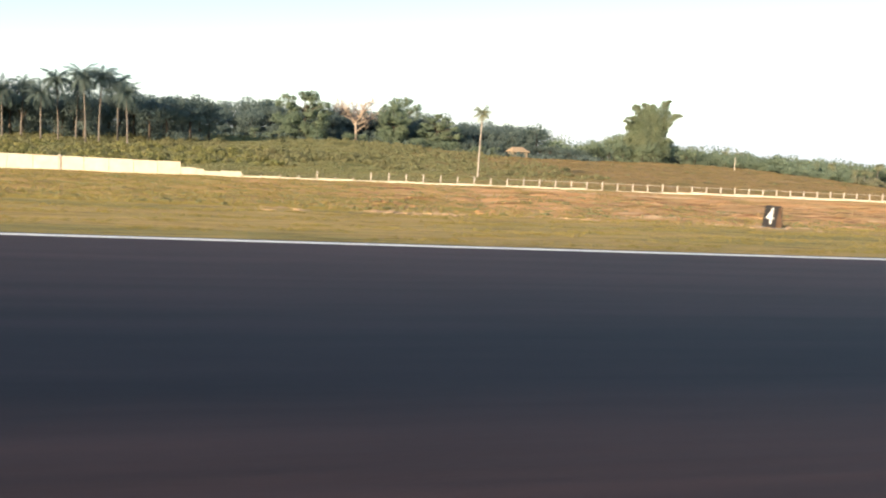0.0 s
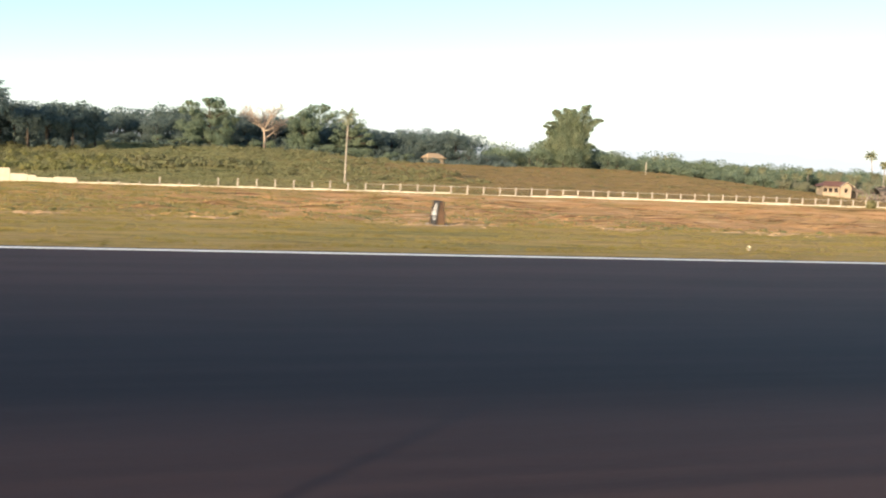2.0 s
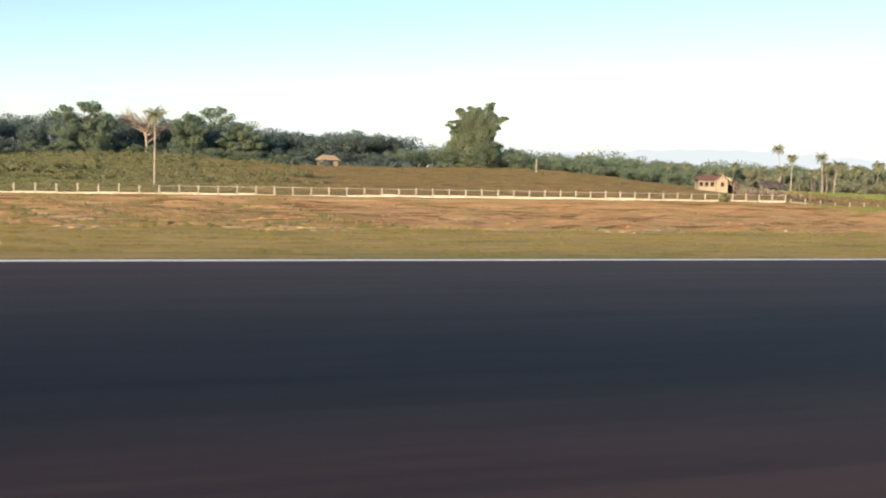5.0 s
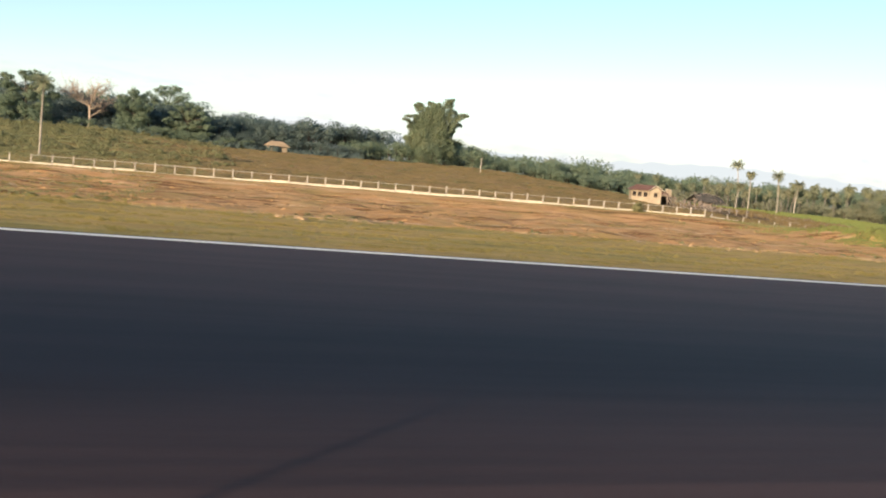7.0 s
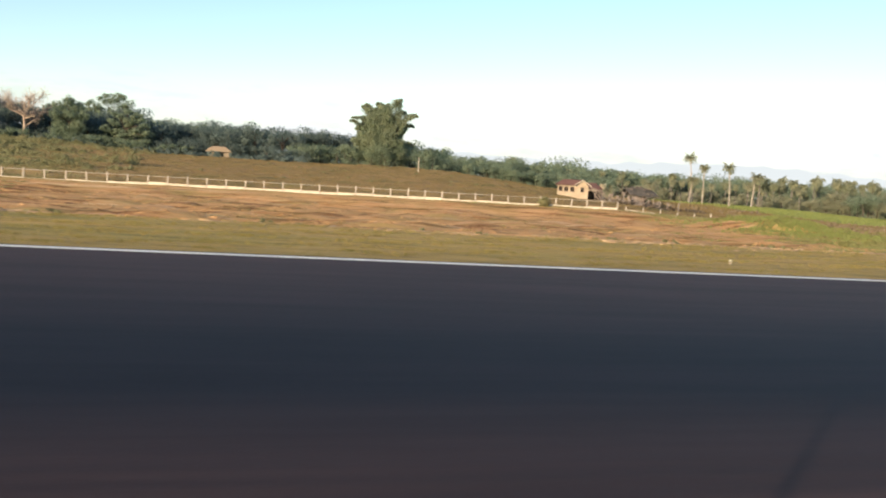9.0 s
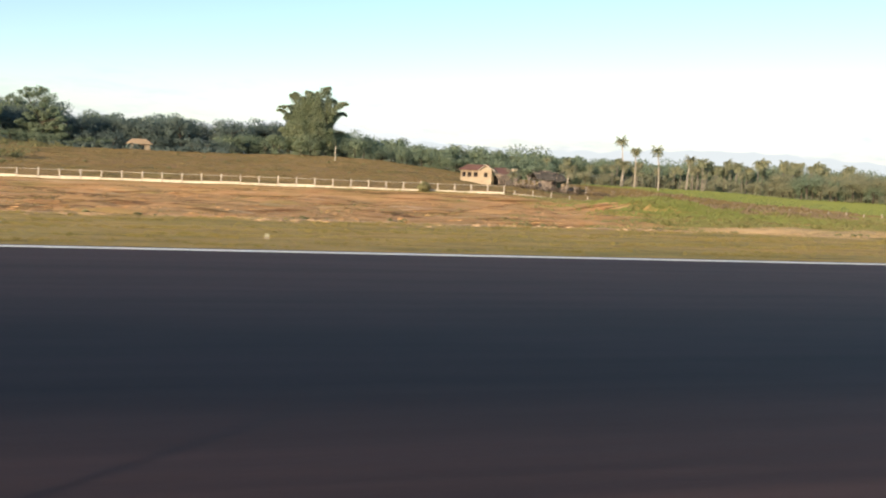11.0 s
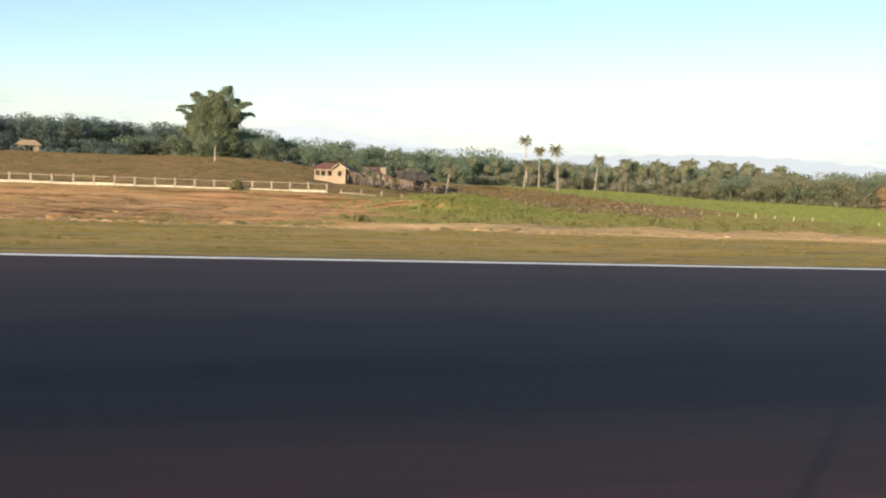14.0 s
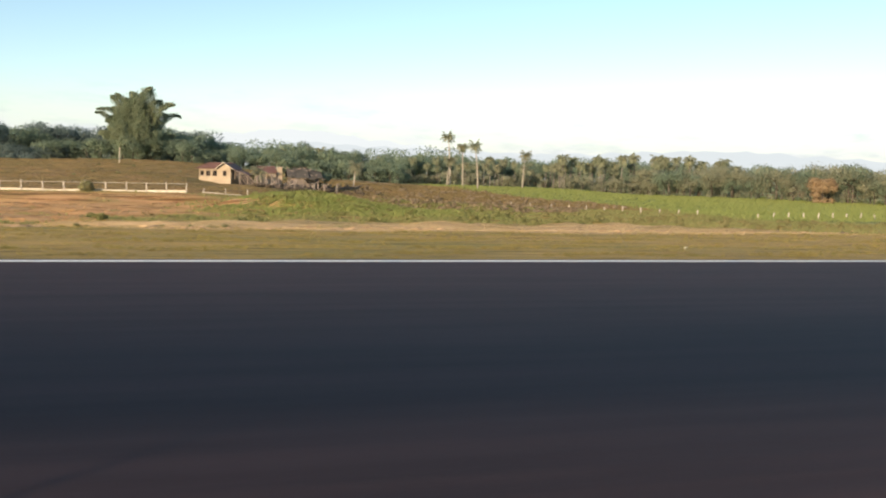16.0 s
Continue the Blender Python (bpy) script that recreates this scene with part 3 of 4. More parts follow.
def crest_tree(label, x, y, masses, seed, leaf, leaves, flat=0.9):
    """A tall tree whose crown is a set of leaf masses (x, z, radius) on limbs of their own."""
    g = np.random.default_rng(seed)
    e = tagged(empty("broadleaf_tree", x, y, float(height(x, y))), label, "tree")
    top = max(z for _, z, _ in masses)
    stem = [Vector((0, 0, -0.4)), Vector((0.2, 0, top * 0.2)), Vector((-0.1, 0.1, top * 0.45)), Vector((0.2, 0, top * 0.8))]
    tubes, blobs = [tube(stem, [0.45, 0.36, 0.28, 0.1])], []
    for mx, mz, r in masses:
        my = g.uniform(-1, 1) * 0.45 * max(2.5, abs(mx))
        fork = stem[1].lerp(stem[2], g.uniform(0, 1)) if mz < top * 0.6 else stem[2].lerp(stem[3], g.uniform(0, 0.7))
        end = Vector((mx, my, mz))
        tubes.append(tube([fork, fork.lerp(end, 0.55) + Vector((0, 0, 0.3)), end], [0.17, 0.11, 0.05], 5))
        blobs.append((mx, my, mz, r, r, r * flat))
        blobs.append((mx * 0.7, -my, mz - 0.4 * r, r * 0.8, r * 0.8, r * flat * 0.8))
    v, f = joined(tubes)
    mesh_object("trunk", v, f, BARK, e, True)
    v, f = leaf_cloud(g, clumps(g, blobs, 12, 0.38, 0.9), leaves, 0.19)
    mesh_object("crown", v, f, leaf, e)


crest_tree("tall broadleaf tree with an open forked crown", 25.8, 229, [(-4.9, 11.0, 1.3), (-6.0, 9.2, 1.5), (-3.4, 8.6, 1.7), (-0.4, 11.6, 1.6), (2.0, 11.2, 1.9), (4.3, 9.3, 1.7), (5.4, 7.2, 1.7), (-6.4, 5.4, 1.9), (-2.6, 5.8, 2.3), (1.6, 7.6, 2.3), (4.2, 4.6, 2.3), (-4.4, 2.8, 2.2), (0.4, 3.2, 2.5), (3.6, 2.0, 2.0)], 21, LEAF, 22000)
crest_tree("great domed broadleaf tree behind the crest wood", 56.5, 258, [(-7.0, 9.2, 1.8), (-4.6, 11.2, 2.0), (-1.8, 13.0, 2.0), (1.4, 13.4, 2.1), (4.2, 11.8, 2.0), (6.4, 9.4, 2.0), (-7.6, 6.4, 2.2), (-3.4, 8.4, 2.6), (0.8, 9.6, 2.8), (4.6, 7.4, 2.4), (7.4, 6.4, 1.9), (0.0, 5.0, 3.0), (-5.0, 4.0, 2.6), (5.0, 4.0, 2.6)], 22, LEAF, 22000)
crest_tree("spreading tree with flat tiers of branches", 62.2, 236, [(0.2, 9.6, 1.1), (-1.8, 8.4, 1.5), (2.3, 8.6, 1.4), (3.6, 7.6, 1.2), (-3.4, 6.8, 1.6), (0.6, 7.0, 2.0), (4.6, 6.2, 1.5), (-4.4, 4.8, 1.8), (2.6, 4.8, 2.2), (-1.4, 4.2, 2.4), (5.2, 4.2, 1.6), (-4.2, 2.4, 2.0), (3.6, 2.2, 2.3), (0.0, 2.0, 2.4)], 23, LEAF, 17000, 0.6)
crest_tree("leafy tree beside the bare one on the crest", 49.6, 233, [(-2.6, 8.6, 1.5), (-0.6, 9.8, 1.6), (1.6, 9.0, 1.5), (-3.4, 6.6, 1.7), (0.4, 7.0, 2.2), (2.8, 6.4, 1.8), (-2.0, 4.2, 2.2), (1.8, 3.8, 2.4), (-3.2, 2.2, 1.9), (0.2, 2.0, 2.4)], 27, LEAF, 15000)


def dead_tree():
    """A bare crown of forked limbs that end in a haze of fine twigs."""
    e = tagged(empty("bare_tree", 39.4, 233, float(height(39.4, 233)), 0, 1.18), "leafless pale tree with spreading bare limbs and twigs", "tree")
    g = np.random.default_rng(8)
    limbs, twigs = [tube([(0, 0, -0.4), (0.1, 0, 2.6), (-0.1, 0, 4.8), (0.2, 0, 7.6)], [0.34, 0.28, 0.24, 0.12])], []
    for k in range(13):
        a = 2.4 * k + g.uniform(-0.3, 0.3)
        rise, reach = g.uniform(2.6, 6.0), g.uniform(2.6, 5.4)
        root = Vector((0, 0, rise))
        end = Vector((math.cos(a) * reach, math.sin(a) * reach, min(rise + g.uniform(0.8, 4.4), 9.6)))
        bend = root.lerp(end, 0.5) + Vector((0, 0, -0.3))
        limbs.append(tube([root, bend, end], [0.17, 0.13, 0.06], 6))
        for f in (0.45, 0.54, 0.63, 0.72, 0.82, 0.91, 1.0):
            p = root.lerp(bend, f * 2) if f < 0.5 else bend.lerp(end, f * 2 - 1)
            for _ in range(3):
                q = p + Vector(g.normal(0, 0.75, 3)) + Vector((0.16 * end.x, 0.16 * end.y, 0.7))
                limbs.append(tube([p, p.lerp(q, 0.5) + Vector((0, 0, 0.1)), q], [0.055, 0.04, 0.02], 4))
                for _ in range(3):
                    t = q + Vector(g.normal(0, 0.5, 3)) + Vector((0, 0, 0.25))
                    twigs.append(tube([p.lerp(q, g.uniform(0.4, 1)), t], [0.022, 0.014], 3))
    v, f = joined(limbs)
    mesh_object("trunk", v, f, DEAD_WOOD, e, True)
    v, f = joined(twigs)
    mesh_object("branch_spray", v, f, DEAD_WOOD, e)


dead_tree()


def bamboo_clump():
    """A great clump of arching culms hung with drooping leaf plumes."""
    x, y = 128.0, 241
    e = tagged(empty("bamboo_clump", x, y, float(height(x, y))), "huge bamboo clump with arching leafy plumes", "bamboo")
    g = np.random.default_rng(14)
    # tips of the culms: place, height and fullness
    tips = [(-9.4, -3.0, 13.6, 0.9), (-9.9, -2.4, 12.8, 0.7), (-6.4, -0.5, 16.6, 1.0), (-5.4, 0.5, 17.2, 1.0), (-1.8, 2, 17.6, 1.5), (3.9, -4.6, 18.8, 1.1), (3.2, -3.2, 18.2, 1.3), (6.0, 0, 15.8, 1.4), (8.8, -2.6, 15.2, 0.8), (9.2, -1.8, 15.4, 0.8), (10.4, 8.2, 13.2, 0.75), (9.2, 2, 7.6, 1.2), (-9.0, -2, 7.6, 1.3), (1.0, 1, 17.4, 1.6), (7.6, 1.5, 12.6, 1.4)]
    for _ in range(52):
        a, q = g.uniform(0, 6.28), g.uniform(0, 1) ** 0.6
        px, py = 6.6 * q * math.cos(a) - 1.2, 4.4 * q * math.sin(a) + 1.0 * q * math.cos(a)
        tips.append((px, py, 17.4 * math.sqrt(1 - (0.86 * q) ** 2) * g.uniform(0.7, 1.0), g.uniform(0.9, 1.5)))
    for _ in range(54):
        a, q = g.uniform(0, 6.28), g.uniform(0.55, 1)
        tips.append((7.4 * q * math.cos(a) - 1.0, 4.8 * q * math.sin(a), g.uniform(2.4, 11.0), g.uniform(1.2, 1.8)))
    tubes, spots = [], []
    for px, py, pz, r in tips:
        p0 = Vector((g.normal(0, 1.4), g.normal(0, 1.0), -0.3))
        p2 = Vector((px, py, pz))
        p1 = Vector((p0.x + 0.4 * px, p0.y + 0.4 * py, pz * g.uniform(0.86, 0.98)))
        curve = [p0 * (1 - t) ** 2 + p1 * (2 * t * (1 - t)) + p2 * t * t for t in (i / 8 for i in range(9))]
        tubes.append(tube(curve, [0.09 - 0.009 * i for i in range(9)], 5))
        n = int(520 + 700 * r)
        t = g.uniform(0.4, 1.0, n)
        c = np.outer((1 - t) ** 2, p0) + np.outer(2 * t * (1 - t), p1) + np.outer(t * t, p2)
        c[:, 2] -= 0.1 * math.hypot(px, py) * np.clip((t - 0.7) / 0.3, 0, 1) ** 2
        wide = r * (0.12 + 0.98 * np.sin(np.pi * np.clip((1.02 - t) / 0.68, 0, 1)))
        strand = np.floor(t * 26)
        k = np.sin(strand * 12.9 + px * 7.1) * 2.1, np.cos(strand * 7.7 + py * 5.3) * 2.1
        c[:, 0] += wide * (0.13 * k[0] + g.normal(0, 0.42, n))
        c[:, 1] += wide * (0.13 * k[1] + g.normal(0, 0.42, n))
        c[:, 2] += wide * (0.5 - 1.5 * g.uniform(0, 1, n) ** 1.3)
        spots.append(c)
    c = np.concatenate(spots)
    n = len(c)
    u = np.column_stack([g.normal(0, 0.45, n), g.normal(0, 0.45, n), np.full(n, -1.0)])
    u /= np.linalg.norm(u, axis=1, keepdims=True)
    w = np.cross(u, g.normal(size=(n, 3)))
    w /= np.linalg.norm(w, axis=1, keepdims=True)
    s = g.uniform(0.14, 0.32, (n, 1))
    v = np.stack([c - u * s, c + w * s * 0.36, c + u * s, c - w * s * 0.36], 1).reshape(-1, 3)
    tv, tf = joined(tubes)
    mesh_object("culms", tv, tf, BARK, e, True)
    mesh_object("foliage", v, np.arange(4 * n).reshape(-1, 4), LEAF_BAMBOO, e)


bamboo_clump()

# coconut palms: a grove on the hill, three beside the field
for i, (x, top) in enumerate(((-34, 12.6), (-31.5, 13.4), (-27, 12.2), (-24.6, 14.8), (-22, 14), (-19.5, 15.6), (-17.6, 16), (-14.6, 15), (-12.3, 13.2), (-38, 13), (-41, 14))):
    yy = 178 + 4 * math.sin(i * 2.1)
    palm("tall coconut palm in the hill grove", x, yy, top - float(height(x, yy)) - 1.7, 40 + i, leaf=LEAF_DARK, bark=PALM_BARK, group="hill palms", length=3.7, fronds=28)
palm("tall coconut palm beside the green field", 199.2, 200, 11.7, 61, group="field palms", length=1.9, lean=0.9, droop=0.6, fronds=17)
palm("coconut palm beside the green field", 201.9, 199, 9.6, 62, group="field palms", length=1.7, lean=0.4, droop=1.4)
palm("leaning coconut palm beside the green field", 201.8, 187, 9.6, 63, group="field palms", length=1.9, lean=1.1, droop=0.6, fronds=17)
palm("short yellowing palm beside the ruined shed", 152.8, 149.5, 2.6, 67, length=1.7, leaf=LEAF_WARM, fronds=14)
palm("short young coconut palm beyond the ruin", 171.5, 170, 4.6, 65, length=2.0, leaf=LEAF_WARM)
palm("yellowing coconut palm at the field's far edge", 217.4, 201, 8.2, 66, group="field palms", length=1.9, leaf=LEAF_WARM)
palm("short yellowing coconut palm beside the field", 198.2, 199, 6.2, 64, group="field palms", length=1.8, leaf=LEAF_WARM)

g = np.random.default_rng(77)
VARIANTS = [tree_data(300 + k, 10, g.uniform(8, 12), low=0.02, leaves=2100, size=0.28, n=8, blob=0.3, tufted=False) for k in range(5)]
LOW = [tree_data(340 + k, 10, g.uniform(9, 13), low=0.0, leaves=1100, size=0.4, n=7, blob=0.34, tufted=False) for k in range(4)]
FINE = [tree_data(360 + k, 10, g.uniform(9, 13), low=0.0, leaves=2500, size=0.25, n=10, blob=0.29, tufted=False) for k in range(4)]
PALMS = [palm_data(320 + k, 10, fronds=20, length=g.uniform(2.1, 2.7), droop=1.6, seg=5) for k in range(6)]


def rows(x0, x1, y0, y1, step, s0, s1, seed):
    q = np.random.default_rng(seed)
    n = int((x1 - x0) / step)
    return [(x0 + (i + q.uniform(-0.4, 0.4)) * step, q.uniform(y0, y1), q.uniform(s0, s1)) for i in range(n)]


woods("hill_wood", "dense dark wood along the hill crest", rows(-75, 66, 240, 258, 2.4, 0.75, 1.05, 5) + rows(66, 97, 240, 258, 1.9, 0.68, 0.98, 4) + rows(-75, 60, 262, 285, 7, 0.95, 1.25, 6), VARIANTS, LEAF_DARK, 9)
woods("grove_undergrowth", "dark trees behind the coconut grove", rows(-70, 4, 184, 204, 1.8, 0.7, 1.0, 15), VARIANTS, LEAF_DARK, 10)
woods("crest_wood", "lower mixed trees beyond the crest", rows(130, 150, 250, 270, 2.2, 0.7, 1.02, 7) + rows(150, 200, 250, 275, 2.2, 0.68, 1.0, 27), VARIANTS, LEAF, 11)
woods("field_wood", "mixed trees at the far side of the field", rows(200, 330, 268, 300, 2.2, 0.85, 1.15, 8), VARIANTS, LEAF, 12)
woods("field_palm_wood", "coconut palms among trees beyond the field", rows(165, 300, 258, 285, 3.6, 0.6, 0.98, 18) + rows(240, 300, 226, 244, 1.3, 0.6, 1.15, 19), PALMS, LEAF_PALM, 13, PALM_BARK)
woods("short_palm_wood", "shorter yellowing palms along the field's far edge", rows(214, 300, 218, 250, 2.6, 0.45, 0.85, 29), PALMS, LEAF_WARM, 23, PALM_BARK)
woods("palm_undergrowth", "low trees and bushes under the palms", rows(165, 262, 255, 266, 2.4, 0.3, 0.6, 38) + rows(240, 300, 222, 232, 2.0, 0.25, 0.5, 39), LOW, LEAF_WARM, 17)
EDGE_WOOD = [(262 + 0.75 * i + 2 * math.sin(i * 3.0), 228 - 1.25 * i + 6 * math.sin(i * 1.7), 0.56 + 0.004 * i + 0.16 * math.sin(i * 2.3) + 0.2 * (i % 11 == 4)) for i in range(74)]
woods("near_wood", "sunlit olive-brown trees along the field's edge", [p for k, p in enumerate(EDGE_WOOD) if k % 5 not in (1, 3)], FINE, LEAF_WARM, 14)
woods("edge_wood", "rounded grey-green trees along the field's edge", [p for k, p in enumerate(EDGE_WOOD) if k % 5 in (1, 3)], FINE, LEAF, 24)
RUST = leaf_material("leaf_rust", [(0.32, 0.23, 0.14), (0.36, 0.26, 0.15), (0.4, 0.29, 0.17)])
tree("broadleaf_tree", "small tree with rust-orange leaves among the wood", 280, 174, 6.0, 6.4, 24, RUST, leaves=7000, size=0.2, low=0.0, n=16, blob=0.27, tufted=False)
woods("crest_thicket", "leafy bushes round the crest trees", rows(14, 80, 226, 233, 2.0, 0.14, 0.32, 88), LOW, LEAF, 89)
woods("crest_undergrowth", "low dark thicket under the crest trees", rows(-75, 112, 236, 243, 2.2, 0.3, 0.46, 68), LOW, LEAF_DARK, 69)
woods("distant_trees", "tall round-headed trees far behind the crest", rows(30, 118, 330, 420, 15, 1.35, 1.85, 33), VARIANTS, LEAF, 34)
woods("back_wood", "tall dark wood farther back behind the crest", rows(62, 146, 365, 425, 2.6, 1.15, 1.65, 35), VARIANTS, LEAF_DARK, 36)
woods("wood_floor", "dark bushes filling the foot of the wood", rows(-75, 150, 244, 254, 1.5, 0.25, 0.42, 98), LOW, LEAF_DARK, 99)
woods("far_undergrowth", "olive bushes under the trees beyond the slope", rows(105, 200, 236, 247, 1.6, 0.36, 0.6, 78), LOW, LEAF, 79)
woods("far_wood", "distant hazy woodland", rows(150, 900, 380, 520, 7.5, 1.1, 1.6, 28), LOW, LEAF, 16)


# ---- house, ruin, hut ----
def block_wall(length, high, thick, holes):
    """A wall along +x from the origin, with holes (x0, x1, z0, z1) that go through it."""
    xs = sorted({0, length, *[v for h in holes for v in h[:2]]})
    zs = sorted({-0.3, high, *[v for h in holes for v in h[2:]]})
    bm = bmesh.new()
    for a, b in zip(xs, xs[1:]):
        for c, d in zip(zs, zs[1:]):
            if not any(h[0] <= a and b <= h[1] and h[2] <= c and d <= h[3] for h in holes):
                box(bm, a, b, 0, thick, c, d)
    bmesh.ops.remove_doubles(bm, verts=bm.verts, dist=0.0005)
    return bm


def slab(v, thick):
    """Corner points of a sheet and its faces, thick metres deep."""
    v = v + [(a, b, c + thick) for a, b, c in v]
    return v, [(0, 3, 2, 1), (4, 5, 6, 7), (0, 1, 5, 4), (1, 2, 6, 5), (2, 3, 7, 6), (3, 0, 4, 7)]


def framed(wall, holes):
    """Timber frames in the holes of a wall."""
    for a, b, c, d in holes:
        bm = bmesh.new()
        for q in ((a, a + 0.05, c, d), (b - 0.05, b, c, d), (a + 0.05, b - 0.05, c, c + 0.05), (a + 0.05, b - 0.05, d - 0.05, d), ((a + b) / 2 - 0.02, (a + b) / 2 + 0.02, c + 0.05, d - 0.05)):
            box(bm, q[0], q[1], 0.04, 0.1, q[2], q[3])
        part("window_frame" if c > 0 else "door_frame", bm, TIMBER, wall)


def house():
    """Long low house: a hipped wing, a gabled front room and a broken lean-to at its end."""
    e = tagged(empty("small_house", 142.9, 150.9, float(height(145.2, 150)) + 0.05, -22), "small cream block house with a rusty red roof", "house")
    L, W, H, P = 5.5, 3.9, 2.3, 3.35
    plan = ((pose(0, 0, 0), P, [(0.25, 0.95, 0.95, 1.85), (1.2, 1.95, 0.95, 1.85), (2.3, 3.05, 0.95, 1.85)]),
            (pose(P, -0.35, 0), L - P, [(0.8, 1.45, 1.0, 1.85)]),
            (pose(L, -0.2, 0, 0, 0, 90), W + 0.2, [(1.2, 2.2, 0, 1.95)]),
            (pose(L, W, 0, 0, 0, 180), L, []),
            (pose(0, W, 0, 0, 0, -90), W, [(1.4, 2.2, 1.0, 1.8)]))
    for m, ln, hs in plan:
        o = part("wall", block_wall(ln, H, 0.15, hs), HOUSE_WALL, e)
        o.matrix_basis = m
        framed(o, hs)
    bm = bmesh.new()
    box(bm, 0.2, L - 0.2, 0.2, W - 0.2, -0.3, 0.02)
    part("floor_slab", bm, DARK, e)
    # added sheet in the shade colour, so the windows look dark
    bm = bmesh.new()
    box(bm, 0.2, L - 0.2, 1.9, 1.98, 0.03, H - 0.05)
    part("inner_partition", bm, DARK, e)
    # hipped roof of the wing, in sheets
    ridge, eave, o = H + 0.85, H - 0.16, 0.5
    for k in range(6):
        a, b = k / 6, (k + 1) / 6
        lo, hi = (-o + a * (P + o), -o + b * (P + o)), (1.0 + a * (P + 0.6), 1.0 + b * (P + 0.6))
        for y in (-o, W + o):
            v, f = slab([(lo[0], y, eave), (lo[1] + 0.03, y, eave), (hi[1] + 0.03, W / 2, ridge + 0.012 * (k % 2)), (hi[0], W / 2, ridge + 0.012 * (k % 2))], 0.035)
            mesh_object("roof_sheet", v, f, ROOF, e)
    v, f = slab([(-o, W + o, eave), (-o, -o, eave), (1.0, W / 2 - 0.02, ridge), (1.0, W / 2 + 0.02, ridge)], 0.035)
    mesh_object("roof_sheet", v, f, ROOF, e)
    # gabled roof of the front room, its ridge running from front to back
    mid, y0 = (P + L) / 2, -0.8
    for side, edge in ((-1, P - 0.25), (1, L + 0.55)):
        for k in range(4):
            a, b = y0 + k * (W + 1.2) / 4, y0 + (k + 1) * (W + 1.2) / 4
            v, f = slab([(edge, a, eave - 0.05), (edge, b + 0.02, eave - 0.05), (mid, b + 0.02, ridge - 0.02), (mid, a, ridge - 0.02)], 0.035)
            mesh_object("roof_sheet", v, f, ROOF, e)
    v = [(P + 0.05, -0.34, H), (L - 0.05, -0.34, H), (mid, -0.34, ridge - 0.1)]
    v += [(a, b + 0.14, c) for a, b, c in v]
    mesh_object("gable", v, [(0, 1, 2), (5, 4, 3), (0, 3, 4, 1), (1, 4, 5, 2), (2, 5, 3, 0)], HOUSE_WALL, e)
    for side, edge in ((-1, P - 0.25), (1, L + 0.55)):
        vv, ff = tube([(edge, y0 - 0.02, eave), (mid, y0 - 0.02, ridge + 0.02)], [0.06, 0.06], 4)
        mesh_object("barge_board", vv, ff, CONCRETE, e)
    # broken lean-to at the end
    v, f = slab([(L + 0.1, 0.2, H - 0.2), (L + 2.7, 0.2, H - 1.15), (L + 2.7, 3.4, H - 0.95), (L + 0.1, 3.4, H - 0.2)], 0.05)
    mesh_object("lean_to_roof", v, f, ROOF, e)
    for x, y, h in ((L + 2.5, 0.35, 1.25), (L + 2.5, 3.2, 1.4), (L + 1.3, 0.3, 1.7)):
        bm = bmesh.new()
        box(bm, x - 0.06, x + 0.06, y - 0.06, y + 0.06, -0.4, h)
        part("lean_to_post", bm, TIMBER, e)
    # added sheet that paints the shade under the lean-to roof
    bm = bmesh.new()
    box(bm, L + 0.2, L + 2.4, 3.3, 3.36, -0.4, 1.35)
    part("lean_to_screen", bm, DARK, e)
    for k in range(5):
        vv, ff = tube([(L + 0.3 + 0.5 * k, 0.1 - 0.1 * k, H - 0.15 - 0.14 * k), (L + 2.0 + 0.6 * k, -0.5, -0.25)], [0.06, 0.05], 5)
        mesh_object("fallen_rafter", vv, ff, TIMBER, e)


